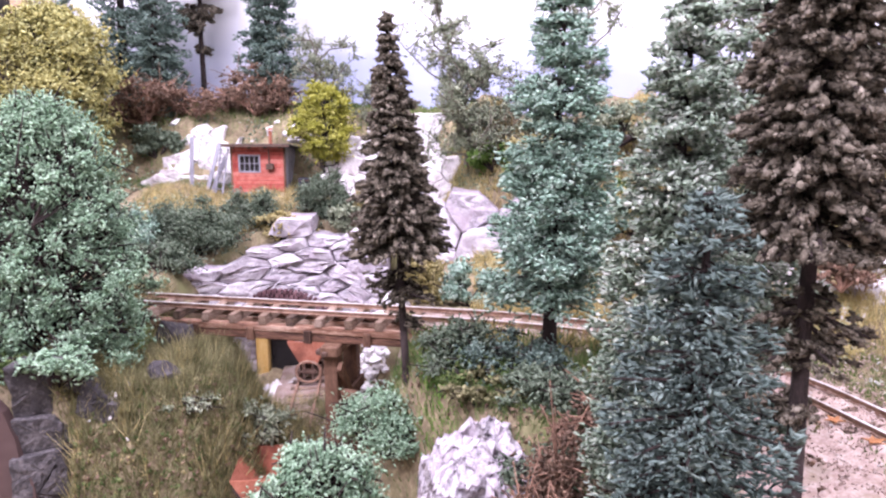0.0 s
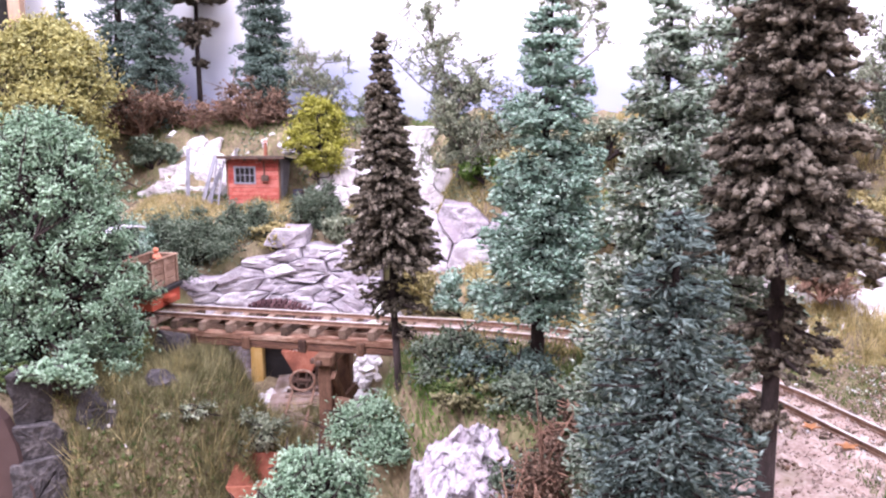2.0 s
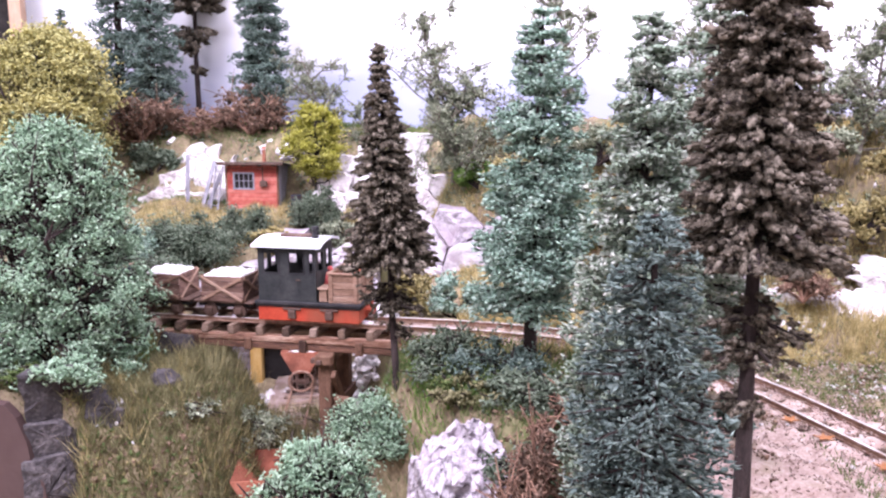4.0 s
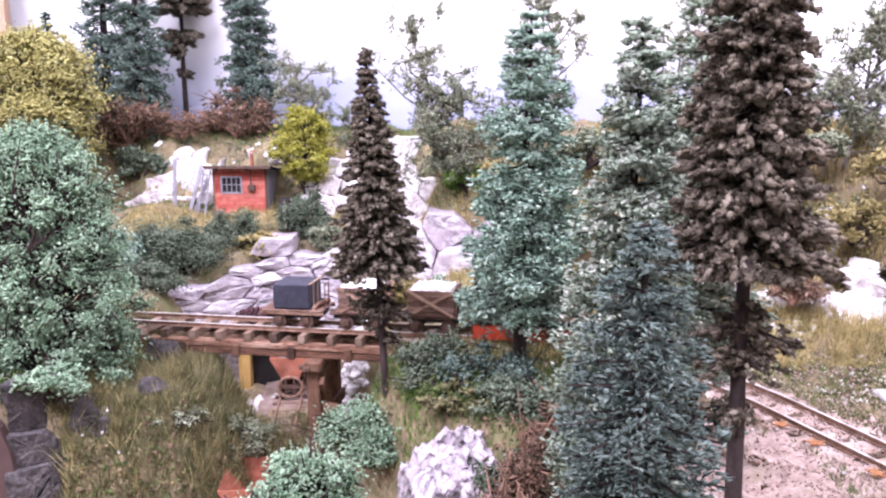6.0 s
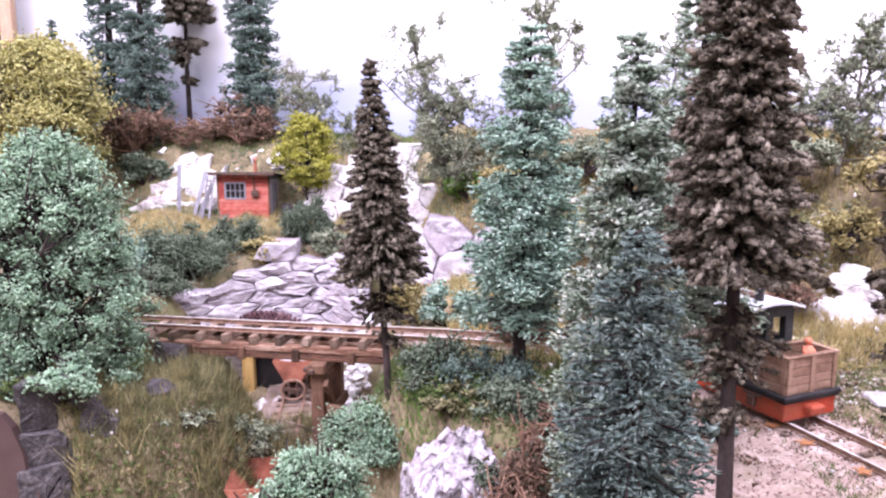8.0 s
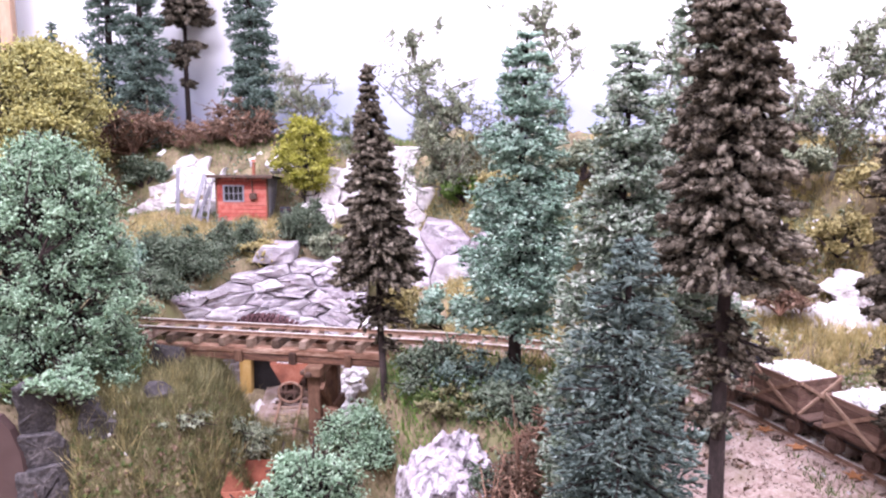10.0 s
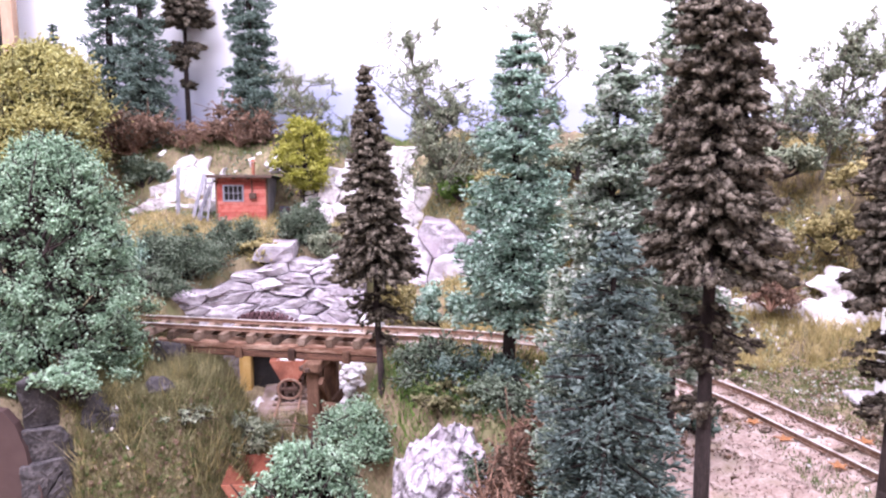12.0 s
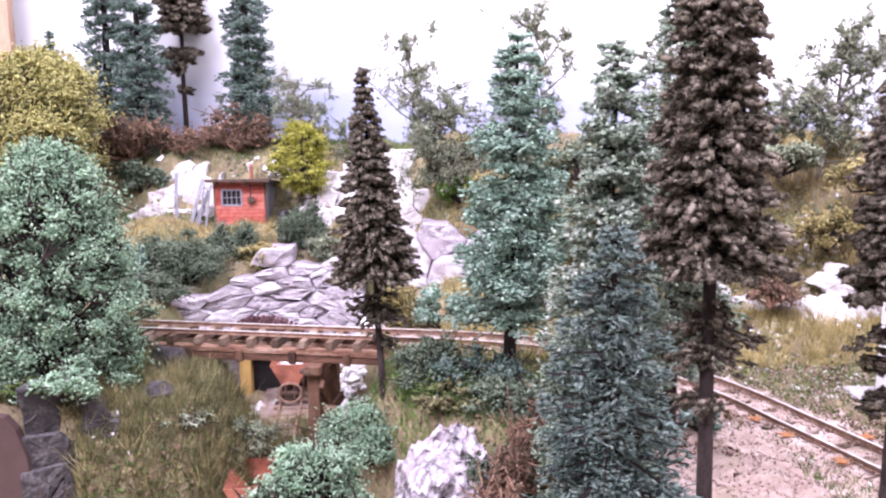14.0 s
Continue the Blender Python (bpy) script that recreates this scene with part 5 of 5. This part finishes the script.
rock_wall("white_outcrop", "white rock outcrop on the slope", M_rockw, -4.4, -0.2, 2.4, level_top((-4.4, 8.4), (-2, 7.8), (-0.2, 5.0)), lambda x: 60.0 - 0.3 * (x + 2), 1.1, 0.4, 0.6, 1.1, -0.4)
rock_wall("white_outcrop", "white broken rocks on the grassy slope", M_rockw, 15.8, 31, 0.7, lambda x: 1.9 + 1.2 * math.sin(x * 0.9) + 0.5 * math.sin(x * 2.3 + 1), lambda x: cliff_line(x) - 1.3, 0.7, 0.6, 0.7, 0.75, 0.05)


def scatter(name, label, material, centre, spread, count, smin, smax, on_land=True, lift=0.0):
    r = Rocks(name, label, material)
    for _ in range(count):
        x, y = centre[0] + rng.normal() * spread[0], centre[1] + rng.normal() * spread[1]
        z = (gz(x, y) if on_land else centre[2] + rng.normal() * spread[2]) + lift
        s = rng.uniform(smin, smax)
        r.put(x, y, z, s * rng.uniform(0.7, 1.4), s * rng.uniform(0.7, 1.2), s * rng.uniform(0.5, 0.9), tuple(rng.uniform(-40, 40, 3)), 12, 0.4)
    return r


scatter("rubble", "tumbled white rocks on the ravine's bank", M_rockw, (-5.9, 47.2), (0.9, 0.9), 190, 0.2, 0.5)
scatter("rubble", "white rubble beside the mine track", M_rockw, (-13.6, 54.2), (0.8, 1.3), 80, 0.18, 0.45)
scatter("rubble", "scattered white rocks on the grassy slope", M_rockw, (21.5, 42.4), (1.8, 0.6), 34, 0.15, 0.5)
scatter("rubble", "small pale stones along the rails", M_rockw, (14.5, 30.5), (3.5, 4.5), 40, 0.05, 0.14, lift=0.02)
r = scatter("rubble", "white stones on the grassy ledge above the shed", M_rockw, (-19.5, 70.2), (3.4, 0.6), 30, 0.25, 0.6)


crag("jagged_outcrop", "jagged white and lilac rock outcrop at the ledge", M_rock, -2.3, 3.3, -7.5, level_top((-2.3, -4.2), (-1.5, -2.4), (-0.6, -2.0), (0.3, -1.2), (1.1, -1.5), (2.2, -2.9), (3.3, -4.6)), lambda x: 28.6 - 0.12 * x + 0.06 * (x - 0.4) ** 2, 0.36)


def left_rocks():
    rock_wall("dark_outcrop", "dark grey rock with pale chips beside the front panel", M_rockd, -19.3, -16.2, -8.0, level_top((-19.3, -1.4), (-17.6, -1.9), (-16.2, -3.2)), lambda x: 33.9 + 0.4 * (x + 19.3), 0.9, 0.12, 0.6, 1.5, 0.2)
    scatter("rubble", "white chips on the bank's rim", M_rockw, (-16.6, 36.2), (0.5, 0.5), 40, 0.07, 0.2, lift=0.12)
    for x, y, sx, sz, label in ((-14.4, 37.6, 0.75, 0.6, "dark boulder sunk in the grassy bank"), (-15.4, 41.8, 1.2, 0.9, "smooth dark boulder under the bridge end")):
        r = Rocks("dark_boulder", label, M_rockd)
        r.put(x, y, gz(x, y) + 0.6, sx, sx * 0.75, sz, (10, 5, 30), 24, 0.3)


left_rocks()


# ---- the shed ----
def build_shed():
    W_, D, H0, H1 = 4.4, 4.4, 3.75, 3.2
    o = empty("shed", P(-17.4, 66.0, 2.95, 0, 0, 0), "small red-boarded hut with a flat felt roof", "shed")
    n = 11
    hb = H0 / n
    win = (-1.5, 0.1, 1.75, 3.0)
    front = empty("front_wall", P(0, 0, 0), "", "")
    front.parent = o
    for k in ("label", "category"):
        if k in front:
            del front[k]
    for k in range(n):
        z0, z1 = k * hb, (k + 1) * hb - 0.02
        spans = [(-W_ / 2, W_ / 2)]
        if z1 > win[2] and z0 < win[3]:
            spans = [(-W_ / 2, win[0]), (win[1], W_ / 2)]
        for a, b in spans:
            part("board", beam(a, b, -0.12, 0.0, z0, z1, 0.02, jitter=0.012), M_brick, front)
    bm = bmesh.new()
    for q in ((win[0] - 0.1, win[1] + 0.1, win[2] - 0.1, win[2] + 0.04), (win[0] - 0.1, win[1] + 0.1, win[3] - 0.04, win[3] + 0.1), (win[0] - 0.1, win[0] + 0.04, win[2] + 0.04, win[3] - 0.04), (win[1] - 0.04, win[1] + 0.1, win[2] + 0.04, win[3] - 0.04)):
        box(bm, q[0], q[1], -0.17, -0.04, q[2], q[3])
    fr = part("window_frame", bm, M_grey, o)
    bm = bmesh.new()
    for f in (0.25, 0.5, 0.75):
        xx = win[0] + (win[1] - win[0]) * f
        box(bm, xx - 0.03, xx + 0.03, -0.13, -0.07, win[2], win[3])
    zz = (win[2] + win[3]) / 2
    box(bm, win[0], win[1], -0.128, -0.072, zz - 0.03, zz + 0.03)
    part("glazing_bar", bm, M_grey, fr)
    # opaque pane and filler block, coloured near-black for the hut's inner shade
    part("pane", beam(win[0], win[1], -0.06, -0.04, win[2], win[3], 0), M_dark, fr)
    part("inner_shade_block", beam(-W_ / 2 + 0.13, W_ / 2 - 0.13, 0.05, D, 0, H1 - 0.1, 0), M_dark, o)
    for k in range(8):
        y0 = k * D / 8
        part("side_board", beam(W_ / 2 - 0.1, W_ / 2 + 0.02, y0, y0 + D / 8 - 0.03, 0, H0 - (H0 - H1) * k / 8, 0.02), M_grey, o)
        part("side_board", beam(-W_ / 2 - 0.02, -W_ / 2 + 0.1, y0, y0 + D / 8 - 0.03, 0, H0 - (H0 - H1) * k / 8, 0.02), M_grey, o)
    for xx in (-W_ / 2 - 0.04, W_ / 2 - 0.12):
        part("corner_post", beam(xx, xx + 0.16, -0.16, 0.02, 0, H0, 0.02), M_wood_up, o)
    ang = math.atan2(H1 - H0, D)
    rf = part("roof", beam(-W_ / 2 - 0.55, W_ / 2 + 0.55, -0.75, D + 0.3, 0, 0.14, 0.03, Matrix.Translation((0, 0, H0 + 0.02)) @ Matrix.Rotation(ang, 4, "X")), M_black, o, "dark felt roof")
    part("fascia", beam(-W_ / 2 - 0.55, W_ / 2 + 0.55, -0.82, -0.74, H0 - 0.02, H0 + 0.2, 0.02), M_iron, rf)
    for xx in (-1.9, -0.6, 0.7, 1.9):
        part("rafter_end", beam(xx - 0.08, xx + 0.08, -0.7, 0.0, H0 - 0.16, H0 + 0.02, 0), M_wood, rf)
    ch = part("stovepipe", cyl(bmesh.new(), (0.75, 1.2, H0 - 0.2), (0.75, 1.2, H0 + 1.2), 0.15, seg=12), M_rust, o)
    part("cowl", cyl(bmesh.new(), (0.75, 1.2, H0 + 1.25), (0.75, 1.2, H0 + 1.45), 0.26, 0.06), M_rust, ch)
    part("lamp_bracket", cyl(bmesh.new(), (0.95, -0.3, 2.2), (0.95, -0.3, 3.6), 0.06, seg=8), M_iron, o)
    part("hanging_lantern", beam(0.7, 1.3, -0.45, -0.15, 1.9, 2.4, 0.06), M_iron, o)
    lad = empty("ladder", P(-20.7, 65.9, 2.9, -12, 6, 0), "grey weathered wooden ladder leaning by the shed", "ladder")
    for xx in (-0.28, 0.28):
        part("side_rail", beam(xx - 0.06, xx + 0.06, -0.06, 0.06, 0, 3.7, 0.01), M_grey, lad)
    for k in range(7):
        part("rung", cyl(bmesh.new(), (-0.28, 0, 0.35 + k * 0.5), (0.28, 0, 0.35 + k * 0.5), 0.04, seg=6), M_grey, lad)
    for x, a, l in ((-22.0, 13, 4.4), (-23.2, -2, 4.8), (-21.6, 20, 3.4)):
        tagged(part("plank", beam(-0.16, 0.16, -0.06, 0.06, 0, l, 0.02), M_grey), "pale grey plank leaning on the rocks", "plank").matrix_world = P(x, 66.6, 2.7, -14, a, 0)
    bm = cyl(bmesh.new(), (0, 0, 0), (0, 0, 1.2), 0.45, 0.45, 16)
    b = empty("barrel", P(-13.9, 66.6, 2.9), "blue-grey barrel standing beside the shed", "barrel")
    part("body", bm, M_tarp, b)
    for z in (0.2, 0.6, 1.0):
        part("hoop", cyl(bmesh.new(), (0, 0, z), (0, 0, z + 0.08), 0.48, 0.48, 16), M_iron, b)


build_shed()


# ---- the mine in the ravine ----
CART_A, CART_B = np.array([-11.9, 59.5]), np.array([-9.2, 33.5])


def cart_at(u):
    return CART_A + (CART_B - CART_A) * u


CART_H = math.degrees(math.atan2(CART_B[1] - CART_A[1], CART_B[0] - CART_A[0]))
CART_L = float(np.hypot(*(CART_B - CART_A)))
CART_Z = -9.0


def build_mine():
    t = empty("mine_track", P(*CART_A, CART_Z, 0, 0, CART_H), "rusty narrow mine track on dirt", "track")
    for yy in (-0.75, 0.75):
        part("rail", beam(0, CART_L, yy - 0.08, yy + 0.08, -0.02, 0.16, 0.02), M_rail, t)
    k, me = 0.5, None
    while k < CART_L:
        if me is None:
            ob = part("sleeper", beam(-0.2, 0.2, -1.2, 1.2, -0.22, -0.03, 0.03), M_sleeper, t)
            me = ob.data
        else:
            ob = new("sleeper", me)
            ob.parent = t
        ob.matrix_local = P(k, 0, 0, 0, 0, rng.uniform(-4, 4))
        k += 1.25
    bm = bmesh.new()
    g = 40
    for i in range(g + 1):
        for j in range(7):
            u = i / g
            p = cart_at(u)
            bm.verts.new((p[0] + (j - 3) * 0.75, p[1], CART_Z - 0.1 - 0.02 * abs(j - 3) ** 2 + rng.uniform(-0.05, 0.05)))
    bm.verts.ensure_lookup_table()
    for i in range(g):
        for j in range(6):
            a = i * 7 + j
            bm.faces.new([bm.verts[q] for q in (a, a + 1, a + 8, a + 7)])
    bmesh.ops.solidify(bm, geom=bm.faces[:], thickness=0.5)
    tagged(part("track_bed", bm, M_sand, smooth=True), "pinkish-brown dirt bed under the mine track", "track bed", kind="structure")
    pt = empty("mine_portal", P(-12.6, 58.3, -10.4), "yellowish timber mine portal before a near-black tunnel block", "portal")
    for xx in (-2.9, 2.3):
        part("post", beam(xx - 0.45, xx + 0.45, -0.4, 0.4, 0, 4.3, 0.06, jitter=0.04), M_yellow, pt)
    part("lintel", beam(-3.8, 3.2, -0.5, 0.5, 4.3, 5.0, 0.06, jitter=0.04), M_yellow, pt)
    # solid block behind the posts; the tunnel's darkness is only its colour
    part("tunnel", beam(-2.5, 1.9, 0.42, 3.0, 0, 4.3, 0), M_dark, pt, "near-black block standing in for the tunnel's shade")
    bk = empty("brick_arch", P(-12.0, 58.7, -5.05), "dark red brick arch set in the rock face", "arch")
    me = None
    for row in range(3):
        R_ = 3.4 + row * 0.32
        for k in range(26):
            a = radians(28 + 124 * (k + 0.5 * (row % 2)) / 26)
            if me is None:
                ob = part("brick", beam(-0.135, 0.135, -0.3, 0.3, -0.145, 0.145, 0.02), M_brickarch, bk)
                me = ob.data
            else:
                ob = new("brick", me)
                ob.parent = bk
            ob.matrix_local = P(-2.2 + R_ * math.cos(a) * 1.15, 0, -2.4 + R_ * math.sin(a), 0, 90 - math.degrees(a), 0)


def hopper(u, label, loaded=True):
    p = cart_at(u)
    o = empty("mine_cart", P(p[0], p[1], CART_Z + 0.2, 0, 0, CART_H), label, "mine cart", "mine carts")
    # V-shaped tipping body
    prof = [(-1.45, 2.75), (-1.4, 2.85), (-0.55, 1.35), (0.55, 1.35), (1.4, 2.85), (1.45, 2.75), (0.62, 1.2), (-0.62, 1.2)]
    bm = bmesh.new()
    ends = []
    for xx in (-1.7, 1.7):
        ends.append([bm.verts.new((xx, a, b)) for a, b in prof])
    for i in range(8):
        j = (i + 1) % 8
        bm.faces.new((ends[0][i], ends[0][j], ends[1][j], ends[1][i]))
    bm.faces.new(ends[0])
    bm.faces.new(ends[1][::-1])
    bmesh.ops.recalc_face_normals(bm, faces=bm.faces)
    part("tipping_body", bm, M_rust, o)
    for xx, s in ((-1.7, -0.06), (1.7, 0.06)):
        bm = bmesh.new()
        pr = [(-1.42, 2.8), (-0.58, 1.25), (0.58, 1.25), (1.42, 2.8)]
        a, b = [bm.verts.new((xx, y, z)) for y, z in pr], [bm.verts.new((xx + s, y, z)) for y, z in pr]
        bm.faces.new(a)
        bm.faces.new(b[::-1])
        for i in range(4):
            bm.faces.new((a[i], a[(i + 1) % 4], b[(i + 1) % 4], b[i]))
        bmesh.ops.recalc_face_normals(bm, faces=bm.faces)
        part("end_plate", bm, M_rust, o)
        bm = bmesh.new()
        for k in range(20):
            a0, a1 = 6.283 * k / 20, 6.283 * (k + 1) / 20
            cyl(bm, (xx + s * 6, 0.85 * math.cos(a0), 0.75 + 0.75 * math.sin(a0)), (xx + s * 6, 0.85 * math.cos(a1), 0.75 + 0.75 * math.sin(a1)), 0.09, seg=6)
        part("ring_frame", bm, M_rail, o)
        for yy in (-0.3, 0.3):
            part("ring_bar", beam(xx + s * 6 - 0.06, xx + s * 6 + 0.06, yy - 0.06, yy + 0.06, 0.2, 1.3, 0), M_iron, o)
        part("ring_bar", beam(xx + s * 6 - 0.07, xx + s * 6 + 0.07, -0.6, 0.6, 0.7, 0.82, 0), M_iron, o)
    part("chassis", beam(-1.8, 1.8, -0.5, 0.5, 0.45, 0.75, 0.05), M_iron, o)
    for xx in (-0.9, 0.9):
        for yy in (-0.75, 0.75):
            part("wheel", cyl(bmesh.new(), (xx, yy - 0.1, 0.42), (xx, yy + 0.1, 0.42), 0.42, seg=16), M_iron, o)
    if not loaded:
        return
    V, F = crumbs(np.stack([rng.uniform(-1.5, 1.5, 300), rng.normal(size=300) * 0.45, rng.uniform(1.9, 2.3, 300)], 1), 0.16, 0.8)
    soup("ore_load", V, F, M_stonew, o, "white ore lumps")


build_mine()
hopper(0.115, "rusty red tipping mine cart under the bridge")
hopper(0.86, "rusty red tipping mine cart in the ravine", False)

# ---- grass and ground cover ----
on_bank = lambda x, y, z: z > -10.2
grass("grass_bank", "long olive and straw grass on the ravine bank", -20, -9, 33, 52, 52000, F_grass2, 0.8, on_bank, 0.035)
grass("grass_bank", "long straw grass on the ravine bank", -20, -9, 33, 52, 7000, F_grass, 0.8, on_bank, 0.03, 0.1)
off_cliff = lambda x, y, z: (y - cliff_line(x) > 0.9) & (z > -8)
off_track = lambda x, y, z: (np.min(np.hypot(x[:, None] - TRACK_P[None, ::2, 0], y[:, None] - TRACK_P[None, ::2, 1]), axis=1) > 1.7) & (z > -8)
grass("grass_ledge", "dry ochre grass on the ledge below the shed", -27, 2, 57, 67, 22000, F_grass, 0.55, off_cliff, 0.03)
grass("grass_ledge", "olive grass tufts on the ledge below the shed", -27, 2, 57, 67, 12000, F_grass2, 0.7, off_cliff, 0.03, 0.1)
grass("grass_hilltop", "short green grass along the hilltop", -34, 0, 67, 80, 16000, F_moss, 0.5, off_track, 0.035)
grass("grass_slope", "ochre grass over the slope", 0, 36, 38, 58, 75000, F_grass, 0.8, off_track, 0.035, -0.15)
grass("grass_slope", "mossy green turf on the slope", 0, 36, 34, 58, 16000, F_moss, 0.45, off_track, 0.03, 0.15)
grass("grass_flat", "green weeds beside the rails", 13, 34, 24, 40, 20000, F_moss, 0.28, off_track, 0.03, 0.0)
grass("grass_flat", "dry short grass beside the rails", 8, 34, 30, 42, 14000, F_grass2, 0.28, off_track, 0.03, 0.15)
grass("grass_edge", "brownish-green grass on the ledge's rim", -4, 7, 26, 40, 16000, F_moss, 0.6, off_track, 0.03)
grass("grass_edge", "bright green tuft by the brown spruce", -2.4, 0.6, 33.5, 36.5, 1600, F_grassg, 0.7, off_track, 0.03)
grass("grass_tuft", "bright green tuft at the bridge end", -18.2, -16.6, 40.4, 42.0, 900, F_grassg, 0.8, None, 0.03)


def speckle(name, label, mat_, x0, x1, y0, y1, n, size, thresh=0.1, where=off_track):
    x, y = rng.uniform(x0, x1, n), rng.uniform(y0, y1, n)
    k = waves(x * 0.8 + 3, y * 0.8) > thresh
    x, y = x[k], y[k]
    z = land(x, y)
    k = where(x, y, z)
    V, F = crumbs(np.stack([x[k], y[k], z[k] + 0.1], 1), size, 0.5)
    tagged(soup(name, V, F, mat_), label, "ground cover", kind="stuff")


speckle("flower_patch", "tiny white flowers in the grass", F_flower, 14, 34, 33, 43, 1800, 0.1)
speckle("ground_scatter", "brown leaf litter and twigs on the slope", F_brown, 5, 34, 26, 44, 9000, 0.12, 0.2)
speckle("ground_scatter", "brown leaf litter on the ledge", F_brown, -4, 8, 24, 40, 7000, 0.1, 0.0)
speckle("ground_scatter", "pale grit and ballast crumbs on the sand", M_sand, 4, 24, 18, 40, 12000, 0.07, -9, lambda x, y, z: z > -4)
speckle("ground_scatter", "green ground foam on the hillside", F_green, -30, 2, 55, 72, 9000, 0.14, 0.1)


def fallen_leaf():
    o = None
    for s, off, a in ((51.0, -1.45, 10), (53.6, -1.4, 70), (56.0, -1.5, 140), (49.2, -1.4, 40), (52.3, 1.4, 80)):
        x, y, z, h = track(s)
        bm = bmesh.new()
        pts = [(0.5, 0), (0.16, 0.14), (0.2, 0.42), (-0.08, 0.18), (-0.42, 0.26), (-0.22, 0), (-0.42, -0.26), (-0.08, -0.18), (0.2, -0.42), (0.16, -0.14)]
        a0 = [bm.verts.new((u * 0.85, v * 0.85, 0.04 + 0.14 * (u * u + v * v))) for u, v in pts]
        b0 = [bm.verts.new((u * 0.85, v * 0.85, 0.07 + 0.14 * (u * u + v * v))) for u, v in pts]
        bm.faces.new(a0[::-1])
        bm.faces.new(b0)
        for i in range(10):
            bm.faces.new((a0[i], a0[(i + 1) % 10], b0[(i + 1) % 10], b0[i]))
        ob = tagged(part("fallen_leaf", bm, M_leaf), "curled orange dry leaf lying beside the rail", "leaf", "leaves by the track")
        px_, py_ = x + math.sin(h) * -off, y - math.cos(h) * -off
        ob.matrix_world = P(px_, py_, gz(px_, py_) + 0.1, 0, 0, a)


fallen_leaf()


def white_marker():
    o = empty("white_post", P(20.8, 34.4, -1.2), "white painted square post on a pale stone slab", "post")
    part("shaft", beam(-0.55, 0.55, -0.5, 0.5, 0.35, 5.2, 0.05), M_white, o)
    part("slab", beam(-2.0, 2.6, -0.7, 0.7, 0, 0.34, 0.1, jitter=0.1), M_rock, o)


white_marker()


speckle("ground_scatter", "ochre foam and scrub crumbs over the slope", F_dried, 0, 36, 38, 58, 14000, 0.2, 0.0)
speckle("ground_scatter", "olive foam and scrub crumbs over the slope", F_olive, 0, 36, 38, 58, 9000, 0.2, 0.2)
speckle("ground_scatter", "pale stone chips showing through the slope", M_rockw, 2, 36, 40, 56, 3000, 0.28, 0.25)
grass("grass_tussocks", "tall olive grass tussocks on the bank", -20, -9, 33, 52, 26000, F_grass2, 1.5, on_bank, 0.03, 0.3)
grass("grass_tussocks", "pale straw tussocks on the bank", -20, -9, 33, 52, 16000, F_grass, 1.25, on_bank, 0.03, 0.22)
grass("grass_bank", "mixed grass behind the front panel", -32, -17.5, 34.6, 47, 30000, F_grass2, 0.8, on_bank, 0.03)
bank = lambda x, y, z: (z > -9.2) & (z < -1.5)
speckle("bank_growth", "straw-coloured tufts and moss on the bank", F_grass, -19.5, -9, 33, 52, 2200, 0.12, -0.1, bank)
speckle("bank_growth", "olive moss crumbs on the bank", F_moss, -19.5, -9, 33, 52, 5000, 0.16, -0.3, bank)
speckle("bank_growth", "dark brown litter on the bank", F_brown, -19.5, -9, 33, 52, 3500, 0.18, -0.1, bank)


# ---- motion of the train ----
def motions():
    speed, front = 6.03, 0.8
    for things, back in (((LOCO, FIG1, FIG2), 2.8), ((WAGON2,), 7.8), ((WAGON1,), 11.5), ((FLAT, CRATE), 15.3)):
        rows = []
        for k in range(0, 57):
            t = k * 0.25
            slip = float(np.interp(t, [0, 2.0, 2.5, 3.2, 5.5, 8.2, 10.5, 11.5, 14], [0.85, 0.85, 0.7, 0.3, 0.3, 0.5, -0.55, -0.4, -0.4]))
            x, y, z, h = track(front + speed * t - back + slip)
            rows.append((t, P(x, y, z, 0, 0, math.degrees(h))))
        for ob in things:
            walk(ob, rows)


motions()
